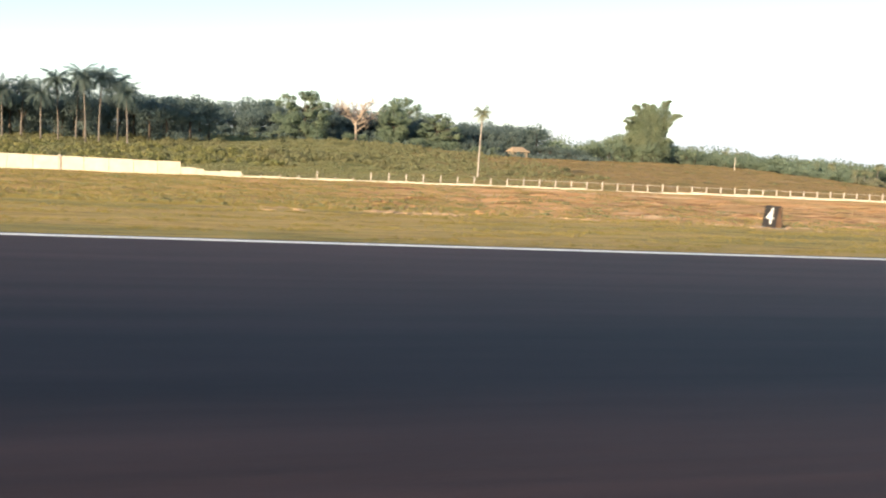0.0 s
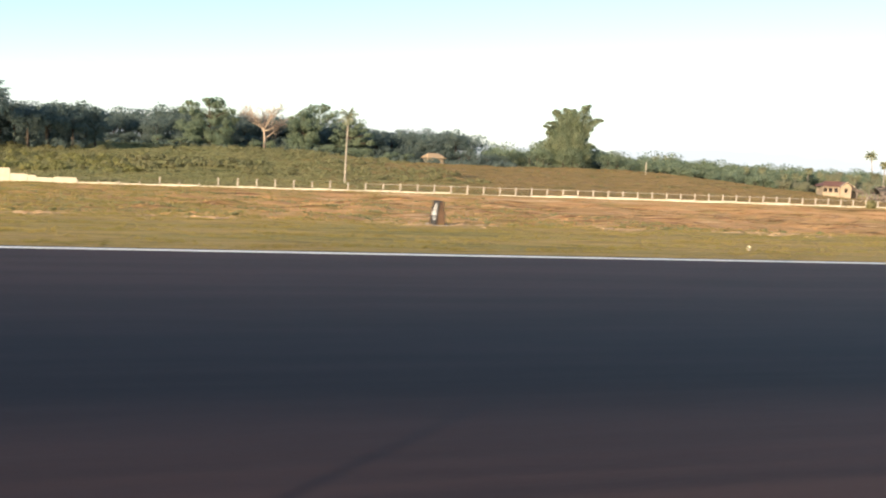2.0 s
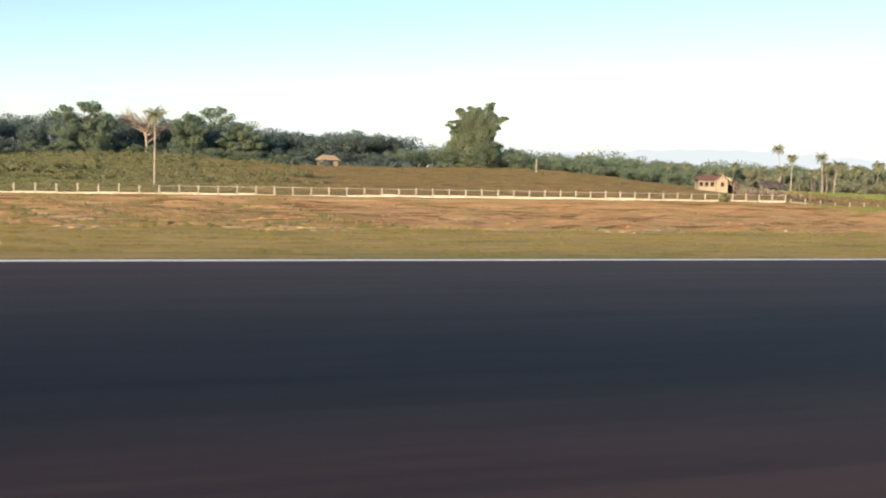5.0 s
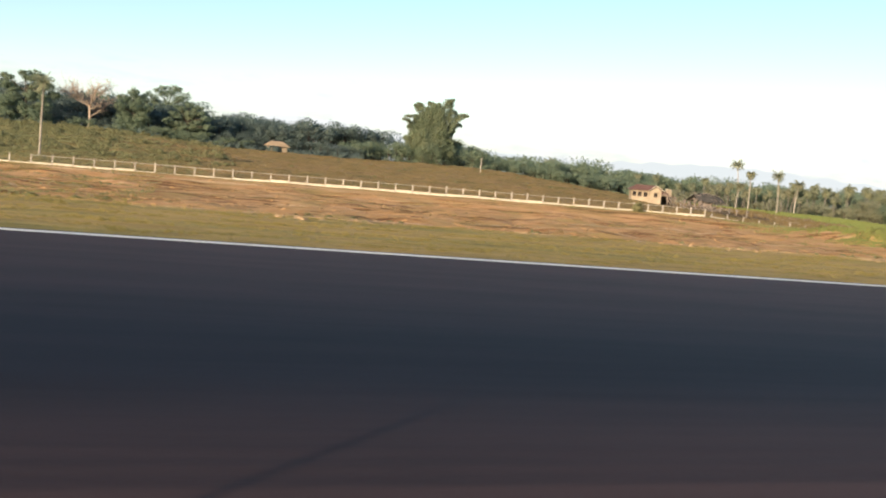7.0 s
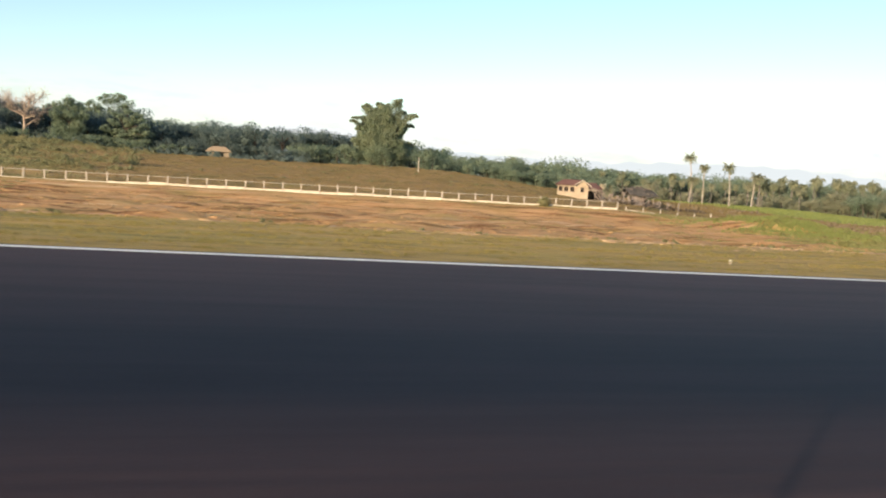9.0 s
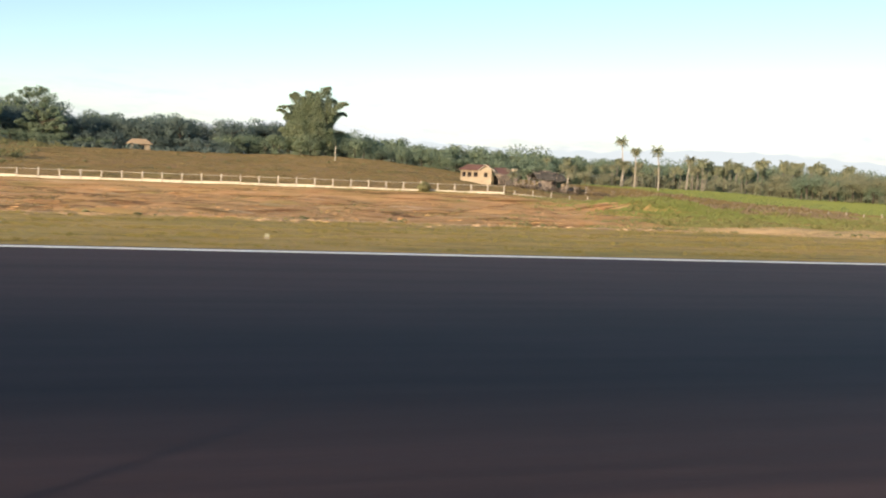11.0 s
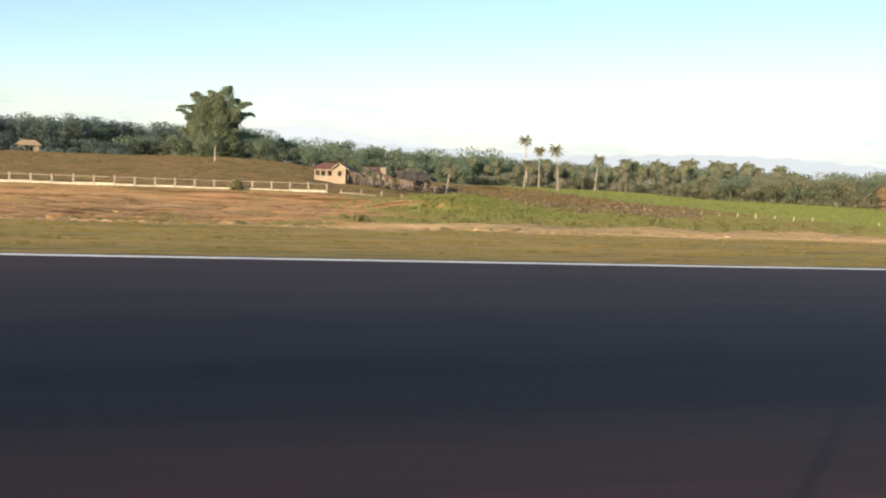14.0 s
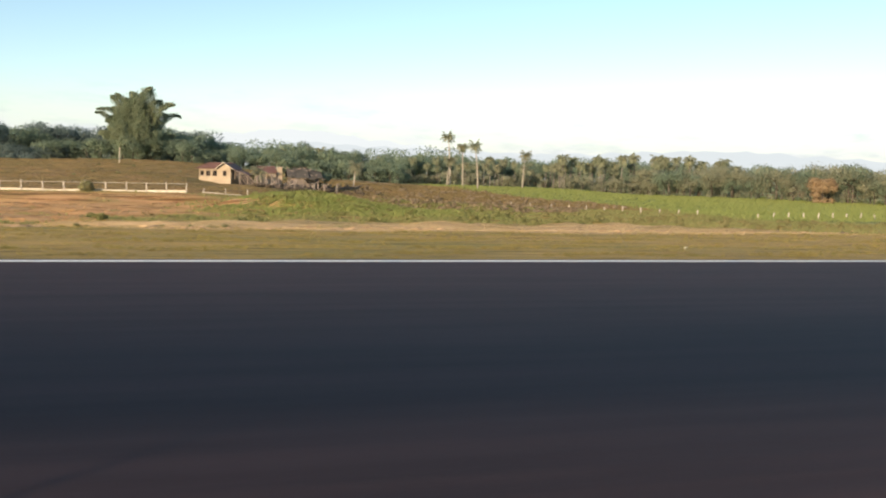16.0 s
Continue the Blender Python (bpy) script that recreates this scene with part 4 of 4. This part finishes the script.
def ruin():
    e = tagged(empty("ruined_shed", 160.0, 152.5, float(height(160.0, 152.5))), "collapsing timber shed with an old grey thatch roof", "shed")
    r = random.Random(3)
    for x, y in ((-2.2, -1.8), (0, -1.9), (2.2, -1.8), (-2.2, 1.8), (0, 1.9), (2.2, 1.8)):
        v, f = tube([(x, y, -0.3), (x + r.uniform(-0.2, 0.2), y, 1.6), (x + r.uniform(-0.3, 0.3), y, 2.5)], [0.1, 0.09, 0.08], 6)
        mesh_object("post", v, f, TIMBER, e)
    for s in (-1, 1):
        for k in range(5):
            x0 = -2.9 + k * 1.15
            sag, drop = r.uniform(-0.35, 0.15), 0.28 * abs(k - 1.6)
            v = [(x0, s * 2.4, 1.9 + sag), (x0 + 1.2, s * 2.4, 1.95 + sag), (x0 + 1.2, 0, 3.6 - drop + sag * 0.6), (x0, 0, 3.6 - drop - sag * 0.6)]
            v += [(a, b, c + 0.14) for a, b, c in v]
            mesh_object("thatch_panel", v, [(0, 3, 2, 1), (4, 5, 6, 7), (0, 1, 5, 4), (1, 2, 6, 5), (2, 3, 7, 6), (3, 0, 4, 7)], THATCH, e)
    for k in range(26):
        x, y = r.uniform(-2.8, 2.8), r.uniform(-2.3, 0.4)
        z = 3.65 - 0.75 * abs(y) - 0.1 * abs(x)
        v, f = tube([(x, y, z), (x + r.uniform(-0.9, 0.9), y + r.uniform(-0.6, 0.3), z + r.uniform(-0.3, 0.45))], [0.06, 0.04], 5)
        mesh_object("loose_stick", v, f, TIMBER, e)
    for x0, x1, y in ((-2.2, -0.2, -1.85), (0.3, 2.2, 1.8)):
        for k in range(7):
            a = x0 + (x1 - x0) * k / 7
            bm = bmesh.new()
            box(bm, a, a + (x1 - x0) / 7 - 0.02, y, y + 0.05, -0.2, 1.9 + r.uniform(-0.5, 0.4))
            part("plank", bm, TIMBER, e)
    # broken trunks standing in front
    for i, (x, y, h) in enumerate(((151.9, 147, 1.9), (153.4, 147.6, 1.5), (154.3, 147, 2.4), (155.6, 147.4, 1.7), (157.1, 147.2, 1.4), (160.9, 145.8, 1.5), (162.6, 145.9, 1.4), (164.6, 145.6, 1.6))):
        o = tagged(empty("broken_trunk", x, y, float(height(x, y))), "broken grey-brown trunk upright among rubble", "tree stump", "broken trunks")
        v, f = tube([(0, 0, -0.2), (r.uniform(-0.1, 0.1), 0, h * 0.5), (r.uniform(-0.2, 0.2), 0, h)], [0.15, 0.12, 0.13], 8)
        mesh_object("stem", v, f, PALM_BARK if i % 3 else TIMBER, o)
        bits = [tube([(0, 0, h * r.uniform(0.6, 1)), (r.uniform(-0.6, 0.6), r.uniform(-0.4, 0.4), h + r.uniform(-0.6, 0.3))], [0.08, 0.04], 5) for _ in range(6)]
        v, f = joined(bits)
        mesh_object("splinters", v, f, TIMBER, o)
    # heaps of timber round it
    for i in range(110):
        x = 150.8 + r.uniform(0, 1) ** 0.9 * 20
        y = 144.8 + r.uniform(0, 4) + 1.5 * max(0, x - 158)
        rise = 1.1 * math.exp(-((x - 156) / 4.5) ** 2)
        o = tagged(empty("timber_log", x, y, float(height(x, y)) + 0.1), "weathered grey-brown timber lying in a heap", "timber", "heaped timber")
        el, az = radians(r.choice((3, 8, 14, 22, 35, 50, 75))), r.uniform(0, 6.28)
        ln = r.uniform(1.4, 3.6) if el < 0.4 else r.uniform(0.9, 1.6) + rise
        end = (ln * math.cos(el) * math.cos(az), ln * math.cos(el) * math.sin(az), ln * math.sin(el))
        v, f = tube([(0, 0, -0.15), tuple(0.5 * c for c in end), end], [0.075, 0.06, 0.04], 6)
        mesh_object("log", v, f, TIMBER, o)


tree("broadleaf_tree", "small dark leafy tree behind the ruined shed", 163.2, 157.0, 3.9, 4.6, 26, LEAF, leaves=3200, size=0.2, low=0.15, n=10, blob=0.24)


def outhouse():
    """A shed with a red lean roof and a pale block tower at its end."""
    e = tagged(empty("outhouse", 153.6, 160.2, float(height(154.6, 160)), 4), "small pale block outhouse with a red sheet roof", "outhouse")
    for m, ln, hs in ((pose(0, 0, 0), 2.5, [(0.9, 1.6, 1.0, 1.8)]), (pose(2.5, 0, 0, 0, 0, 90), 2.4, []), (pose(2.5, 2.4, 0, 0, 0, 180), 2.5, []), (pose(0, 2.4, 0, 0, 0, -90), 2.4, [])):
        o = part("wall", block_wall(ln, 2.0, 0.12, hs), HOUSE_WALL, e)
        o.matrix_basis = m
        framed(o, hs)
    for k in range(3):
        v, f = slab([(-0.4 + k * 1.0, -0.5, 2.1), (0.62 + k * 1.0, -0.5, 2.1), (0.62 + k * 1.0, 2.7, 3.3 + 0.012 * k), (-0.4 + k * 1.0, 2.7, 3.3 + 0.012 * k)], 0.05)
        mesh_object("roof_sheet", v, f, ROOF, e)
    bm = block_wall(0.85, 3.15, 0.8, [])
    o = part("tower", bm, HOUSE_WALL, e)
    o.matrix_basis = pose(2.75, 0.4, 0)
    bm = bmesh.new()
    box(bm, 2.67, 3.68, 0.32, 1.28, 3.15, 3.25, bev=0.02)
    part("tower_cap", bm, CONCRETE, e)


def hut():
    e = tagged(empty("hill_hut", 84.6, 233.5, float(height(84.6, 233.5)) + 0.1, 12, 0.85), "low pale hut with a tan thatch roof", "hut")
    part("wall", block_wall(5.6, 2.0, 0.12, [(1.0, 1.6, 0.8, 1.4), (3.4, 3.9, -0.3, 1.6)]), HOUSE_WALL, e).matrix_basis = pose(-2.8, -1.6, 0)
    part("wall", block_wall(5.6, 2.0, 0.12, []), HOUSE_WALL, e).matrix_basis = pose(-2.8, 1.5, 0)
    for x in (-2.8, 2.68):
        part("wall", block_wall(3.0, 2.0, 0.12, []), HOUSE_WALL, e).matrix_basis = pose(x + 0.12, -1.48, 0, 0, 0, 90)
    v = [(-3.5, -2.4, 1.75), (3.5, -2.4, 1.75), (3.5, 2.4, 1.75), (-3.5, 2.4, 1.75), (-1.9, 0, 3.3), (1.9, 0, 3.3)]
    mesh_object("roof", v, [(0, 1, 5, 4), (1, 2, 5), (2, 3, 4, 5), (3, 0, 4), (3, 2, 1, 0)], DRY_THATCH, e)


DEAD_LEAF = leaf_material("dead_leaf", [(0.13, 0.105, 0.08), (0.17, 0.13, 0.1), (0.2, 0.16, 0.11)])
DRY_THATCH = varied("dry_thatch", (0.27, 0.195, 0.115), (0.42, 0.31, 0.2), 1.5, 12, 0.95)
house()
ruin()
outhouse()
hut()


def pole(x, y, h):
    e = tagged(empty("utility_pole", x, y, float(height(x, y))), "weathered grey timber pole on the slope", "pole")
    v, f = tube([(0, 0, -0.3), (0, 0, h * 0.5), (0.04, 0, h)], [0.11, 0.1, 0.09], 8)
    mesh_object("shaft", v, f, POST, e)


pole(127.3, 194.6, 3.4)


# ---- scrub, grass ----
def tufts(name, label, spots, mat, tall, wide, seed, blades=5):
    """Clumps of upright blades, as one thing."""
    q = np.random.default_rng(seed)
    p = np.repeat(np.asarray(spots, float), blades, axis=0)
    n = len(p)
    a = q.normal(0, 0.55, n)
    hgt = tall * q.uniform(0.5, 1.3, n)
    base = p[:, :2] + q.normal(0, wide * 0.5, (n, 2))
    z = height(base[:, 0], base[:, 1]) - 0.03
    side = np.stack([np.cos(a), np.sin(a)], -1) * (0.12 * tall + 0.02)
    tip = base + q.normal(0, 0.35, (n, 2)) * hgt[:, None]
    v = np.stack([np.column_stack([base - side, z]), np.column_stack([base + side, z]), np.column_stack([tip, z + hgt])], 1).reshape(-1, 3)
    return tagged(mesh_object(name, v, np.arange(3 * n).reshape(-1, 3), mat), label, "grass", kind="stuff")


q = np.random.default_rng(31)
strip = np.column_stack([q.uniform(-20, 205, 200000), 25.2 + 19.5 * q.uniform(0, 1, 200000) ** 1.25])
strip = strip[q.uniform(0, 1, 200000) > 0.8 * cover(strip[:, 0], strip[:, 1])[2]]
tufts("verge_grass", "short dry yellow-green grass beside the runway", strip, BLADE, 0.055, 0.1, 41, 1)


def patch(n, x0, x1, y0, y1, seed, share):
    """Random spots in a stretch of ground, thinned by the share function."""
    g = np.random.default_rng(seed)
    p = np.column_stack([g.uniform(x0, x1, n), g.uniform(y0, y1, n)])
    return p[g.uniform(0, 1, n) < share(p[:, 0], p[:, 1])]


def open_slope(x, y):
    return (1 - smooth(150, 180, x)) * (1 - ((x > 141) & (x < 166) & (y > 140) & (y < 158)))


tufts("verge_clumps", "tufted tall grass in patches on the verge", patch(52000, -20, 205, 26.2, 43.8, 144, lambda x, y: smooth(0.0, 0.7, wave(x * 0.7, y * 1.6, 5, 145) + 0.5 * wave(x, y, 2.2, 146)) * (1 - cover(x, y)[2])), BLADE_CLUMP, 0.13, 0.3, 147, 3)
tufts("slope_grass", "tall dry golden grass over the slope", patch(48000, 30, 185, 124, 240, 42, lambda x, y: open_slope(x, y) * smooth(30, 75, x)), BLADE_DRY, 0.22, 0.6, 43, 4)
tufts("slope_green", "rank green grass and weeds on the slope", patch(44000, -60, 75, 124, 240, 142, lambda x, y: 1 - smooth(30, 75, x)), SCRUB, 0.34, 0.6, 143, 4)
tufts("rice_crop", "young bright green rice in the field", patch(66000, 170, 330, 92, 276, 44, lambda x, y: cover(x, y)[1]), BLADE_RICE, 0.4, 0.5, 45, 3)
tufts("bank_grass", "weedy green grass below the verge", patch(40000, 105, 215, 46, 122, 46, lambda x, y: np.clip(1 - 1.8 * cover(x, y)[0] - cover(x, y)[1] - 3.0 * cover(x, y)[2], 0, 1)), BLADE_GREEN, 0.26, 0.4, 47, 3)
tufts("dip_grass", "thin yellow-green grass over the red earth", patch(42000, -60, 60, 44, 122, 48, lambda x, y: (1 - cover(x, y)[0])), BLADE_CLUMP, 0.2, 0.4, 49, 3)
tufts("earth_weeds", "sparse dry weeds on the red earth", patch(3500, 20, 135, 46, 122, 50, lambda x, y: smooth(0.1, 0.9, wave(x, y * 2, 12, 19)) * (1 - cover(x, y)[2])), BLADE, 0.13, 0.3, 51, 3)


tufts("dry_straw", "bleached straw along the bare strip", patch(42000, 90, 205, 36, 74, 71, lambda x, y: cover(x, y)[2]), STRAW, 0.08, 0.3, 72, 3)


def clods(name, label, spots, sizes, flat, mat, seed):
    """Broken lumps of earth, each of eight uneven faces, as one thing."""
    g = np.random.default_rng(seed)
    n = len(spots)
    base = np.array([(1, 0, 0), (0, 1, 0), (-1, 0, 0), (0, -1, 0), (0, 0, 1), (0, 0, -0.6)], float)
    v = base[None] * g.uniform(0.6, 1.4, (n, 6, 1)) + g.normal(0, 0.15, (n, 6, 3))
    a = g.uniform(0, 6.28, n)
    c, k = np.cos(a)[:, None], np.sin(a)[:, None]
    x, y = v[:, :, 0] * c - v[:, :, 1] * k, v[:, :, 0] * k + v[:, :, 1] * c
    sz = np.asarray(sizes)[:, None]
    z = height(spots[:, 0], spots[:, 1])[:, None]
    v = np.stack([spots[:, :1] + x * sz * flat[0], spots[:, 1:2] + y * sz * flat[1], z + v[:, :, 2] * sz * flat[2]], -1).reshape(-1, 3)
    f = np.array([(0, 1, 4), (1, 2, 4), (2, 3, 4), (3, 0, 4), (0, 3, 2, 1)[:3]])
    f = (f[None] + 6 * np.arange(n)[:, None, None]).reshape(-1, 3)
    return tagged(mesh_object(name, v, f, mat), label, "earth", kind="stuff")


lumps = patch(22000, 5, 147, 46, 121, 52, lambda x, y: cover(x, y)[0])
g = np.random.default_rng(53)
clods("earth_clods", "broken orange-red earth clods", lumps, g.uniform(0.05, 0.14, len(lumps)) * g.uniform(0.6, 1.7, len(lumps)), (2.0, 1, 0.34), EARTH, 54)
lip = np.column_stack([g.uniform(4, 150, 4200), 44.3 + g.normal(0, 1.3, 4200)])
lip[:, 1] += 0.7 * wave(lip[:, 0], lip[:, 0] * 0, 13, 21)
lip = lip[wave(lip[:, 0], lip[:, 0] * 0, 9, 22) + 0.5 * wave(lip[:, 0] * 2, lip[:, 1] * 4, 7, 23) > 0.1]
clods("crust_edge", "pale broken crust along the verge's edge", lip, g.uniform(0.03, 0.15, len(lip)) * g.uniform(0.7, 1.4, len(lip)), (2.6, 1.0, 0.5), CRUST, 55)
lip = np.column_stack([g.uniform(104, 185, 900), 46 + g.uniform(0, 6, 900)])
clods("dry_clods", "pale dry clods on the bare strip", lip, g.uniform(0.05, 0.2, len(lip)), (1.8, 0.9, 0.5), CRUST, 56)


def bushes(name, label, spots, mat, seed, leaves=70, size=0.3):
    """Low leafy bushes (x, y, radius, height), as one thing."""
    q = np.random.default_rng(seed)
    vs = []
    for x, y, r, h in spots:
        v, _ = leaf_cloud(q, [(0, 0, h * 0.4, r, r, h * 0.6), (r * 0.5, 0.2 * r, h * 0.3, r * 0.7, r * 0.7, h * 0.45)], leaves, size)
        vs.append(v + (x, y, float(height(x, y))))
    v = np.concatenate(vs)
    return tagged(mesh_object(name, v, np.arange(len(v)).reshape(-1, 4), mat), label, "bushes", kind="stuff")


def scatter(n, x0, x1, y0, y1, r0, r1, seed, keep=None):
    q = np.random.default_rng(seed)
    out = []
    while len(out) < n:
        x, y, r = q.uniform(x0, x1), q.uniform(y0, y1), q.uniform(r0, r1)
        if keep is None or keep(x, y):
            out.append((x, y, r, r * q.uniform(0.7, 1.3)))
    return out


bushes("hill_scrub", "tangled green and brown scrub over the slope", scatter(1350, -70, 70, 140, 245, 0.4, 1.3, 51, lambda x, y: wave(x, y * 1.5, 26, 33) > -0.25), SCRUB, 52, 55, 0.2)
bushes("hill_scrub_low", "low dry scrub on the open slope", scatter(90, 60, 170, 150, 240, 0.2, 0.45, 53, lambda x, y: not (140 < x < 168 and 138 < y < 158)), SCRUB, 54, 40, 0.2)
bushes("crest_bushes", "dark bushes at the foot of the trees", scatter(420, -70, 105, 226, 252, 0.8, 2.2, 55), LEAF_DARK, 56, 90, 0.38)
tufts("mound_growth", "green weeds over an earth mound", patch(26000, 136, 184, 74, 118, 57, lambda x, y: (1 - cover(x, y)[0]) * np.exp(-(((x - 159) / 11) ** 2 + ((y - 100) / 11) ** 2))), BLADE_RICE, 0.36, 0.4, 58, 4)
bushes("bank_scrub", "brown and green scrub along the bank", scatter(420, 158, 205, 106, 124, 0.2, 0.5, 59, lambda x, y: x < 196 + 0.5 * (y - 118)), BROWN_SCRUB, 60, 40, 0.2)
bushes("bank_weeds", "fresh green weeds in clumps over the bank", scatter(260, 134, 180, 66, 112, 0.2, 0.55, 63, lambda x, y: (x > 147 or y < 76) and cover(x, y)[0] < 0.3 and cover(x, y)[2] < 0.3 and wave(x, y * 1.5, 9, 64) > -0.2), BLADE_GREEN, 65, 80, 0.12)
bushes("corner_weeds", "yellow-green weeds below the field", scatter(240, 172, 228, 60, 104, 0.2, 0.5, 66, lambda x, y: cover(x, y)[1] < 0.2 and cover(x, y)[2] < 0.3 and wave(x, y * 1.5, 11, 67) > -0.1), BLADE_WEED, 68, 80, 0.12)
bushes("ridge_scrub", "dull brown scrub on the rough ground by the field", scatter(260, 166, 212, 124, 172, 0.2, 0.55, 69, lambda x, y: cover(x, y)[1] < 0.1 and wave(x, y * 1.5, 12, 70) > -0.3), BROWN_SCRUB, 71, 46, 0.18)
tufts("ridge_grass", "rough brown-green grass by the field", patch(16000, 160, 214, 122, 190, 73, lambda x, y: (1 - cover(x, y)[1]) * smooth(158, 172, x)), BLADE_DRY, 0.3, 0.5, 74, 3)
# weeds added to imitate the shadowed drop behind the verge's edge
bushes("scarp_shade_weeds", "small weeds added for the dark of the shaded scarp below the verge", scatter(120, -10, 146, 45.5, 54, 0.1, 0.28, 91, lambda x, y: wave(x, y, 10, 92) > 0.1), SCRUB, 93, 26, 0.13)
tufts("dip_weeds", "low dark weeds in streaks over the dip", patch(26000, -55, 60, 50, 119, 101, lambda x, y: smooth(0.3, 0.75, wave(x * 0.45, y * 2.4, 12, 102) + 0.4 * wave(x * 0.8, y * 3.0, 6, 107))), SCRUB, 0.24, 0.4, 103, 4)
tufts("earth_tufts", "small dry weeds in streaks on the red earth", patch(22000, 40, 142, 48, 119, 104, lambda x, y: smooth(0.45, 0.95, wave(x * 0.4, y * 2.6, 12, 105) + 0.4 * wave(x * 0.8, y * 3.0, 6, 108))), BLADE_DRY, 0.17, 0.4, 106, 4)
bushes("slope_thicket", "dense dark green thicket on the slope", scatter(110, 10, 33, 152, 166, 0.6, 1.3, 81), SCRUB, 82, 110, 0.28)
bushes("slope_greenery", "yellow-green bushes on the slope", scatter(360, -45, 14, 138, 172, 0.4, 1.1, 83), BLADE_GREEN, 84, 110, 0.18)
bushes("ruin_scrub", "brown-green scrub grown over the fallen timber", scatter(70, 149.5, 169, 142.5, 149.2, 0.3, 0.75, 95, lambda x, y: x > 150.5 or y < 145), DEAD_LEAF, 96, 60, 0.2)
bushes("fence_shrub", "round dark shrub against the fence", [(129.0, 122.0, 0.85, 1.6)], SCRUB, 61, 260, 0.25)


# ---- distance ----
def mountains(name, label, dist, a0, a1, peaks, mat):
    """A far ridge: peaks are (bearing from +y in degrees, height)."""
    verts, faces = [], []
    b = np.linspace(a0, a1, 220)
    top = np.interp(b, [p[0] for p in peaks], [p[1] for p in peaks]) + 4 * np.sin(b * 3.1) + 5 * np.abs(np.sin(b * 1.3 + 1)) + 3 * np.abs(np.sin(b * 4.3)) + 1.5 * np.sin(b * 9.7)
    for k, (d, f) in enumerate(((dist, -0.1), (dist + 150, 0.6), (dist + 300, 1.0), (dist + 600, 0))):
        verts += [(70 + d * math.sin(radians(v)), d * math.cos(radians(v)), t * f) for v, t in zip(b, top)]
        if k:
            o = (k - 1) * 220
            faces += [(o + i, o + i + 1, o + 221 + i, o + 220 + i) for i in range(219)]
    o = mesh_object(name, verts, faces, mat, smooth=True)
    return tagged(o, label, "mountains", kind="structure")


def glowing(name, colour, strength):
    """Emission only: the haze and daylight of the far distance put into the colour."""
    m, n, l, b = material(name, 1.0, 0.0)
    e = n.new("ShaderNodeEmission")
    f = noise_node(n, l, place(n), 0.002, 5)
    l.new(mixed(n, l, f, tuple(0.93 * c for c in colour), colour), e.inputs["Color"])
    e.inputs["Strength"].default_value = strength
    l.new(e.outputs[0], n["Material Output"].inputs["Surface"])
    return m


# ridge glows by itself; its pale haze is painted into the colour
RIDGE = glowing("haze_glow_ridge", (0.765, 0.795, 0.785), 0.58)
mountains("backdrop", "mountain range on the horizon, glowing in a painted blue-grey haze colour", 3300, -60, 75, [(-60, 40), (-20, 90), (-5, 105), (3, 112), (6, 118), (8.3, 122), (10, 118), (12, 112), (15, 108), (20, 98), (25, 102), (30, 116), (34, 122), (36, 120), (39, 106), (42, 94), (50, 86), (75, 60)], RIDGE)


# cloud brightness is emitted too, with no sunlight on it
CUMULUS = glowing("glowing_cumulus", (0.89, 0.905, 0.88), 0.575)
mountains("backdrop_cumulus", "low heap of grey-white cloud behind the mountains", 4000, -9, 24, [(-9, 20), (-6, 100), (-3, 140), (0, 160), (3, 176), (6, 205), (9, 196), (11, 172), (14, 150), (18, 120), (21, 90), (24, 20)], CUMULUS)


def cloud_bank():
    """Low thin cloud far off, ragged at its edges, glowing to whiten the sky."""
    m, n, l, b = material("glowing_cloud_veil", 1.0, 0.0)
    v = place(n)
    e, t, mx = n.new("ShaderNodeEmission"), n.new("ShaderNodeBsdfTransparent"), n.new("ShaderNodeMixShader")
    e.inputs["Strength"].default_value = 0.485
    l.new(ramp(n, l, noise_node(n, l, v, 0.004, 5, (1, 1, 4.5), 0.6), [(0.36, (0.8, 0.84, 0.88)), (0.52, (0.97, 0.97, 0.985))]), e.inputs["Color"])
    f = noise_node(n, l, v, 0.0025, 6, (1, 1, 3.6), 0.6)
    sx = n.new("ShaderNodeSeparateXYZ")
    l.new(v, sx.inputs[0])
    # see-through higher up; thickens downwards to paint pale haze at the horizon
    up = n.new("ShaderNodeMapRange")
    l.new(sx.outputs["Z"], up.inputs["Value"])
    up.inputs["From Min"].default_value, up.inputs["From Max"].default_value = 60, 640
    up.inputs["To Min"].default_value, up.inputs["To Max"].default_value = 0.6, -0.75
    add = n.new("ShaderNodeMath")
    add.operation = "ADD"
    l.new(f, add.inputs[0])
    l.new(up.outputs[0], add.inputs[1])
    c = ramp(n, l, add.outputs[0], [(0.3, (0, 0, 0)), (1.05, (0.9, 0.9, 0.9))])
    l.new(c, mx.inputs[0])
    l.new(t.outputs[0], mx.inputs[1])
    l.new(e.outputs[0], mx.inputs[2])
    l.new(mx.outputs[0], n["Material Output"].inputs["Surface"])
    bs = np.linspace(-55, 75, 90)
    verts = [(70 + 4300 * math.sin(radians(a)), 4300 * math.cos(radians(a)), z) for z in (-20, 300, 640) for a in bs]
    faces = [(r * 90 + i, r * 90 + i + 1, r * 90 + 91 + i, r * 90 + 90 + i) for r in range(2) for i in range(89)]
    o = mesh_object("backdrop_cloud", verts, faces, m, smooth=True)
    o.visible_shadow = False
    tagged(o, "thin pale pinkish glowing cloud veil low over the horizon", "cloud", kind="structure")


cloud_bank()
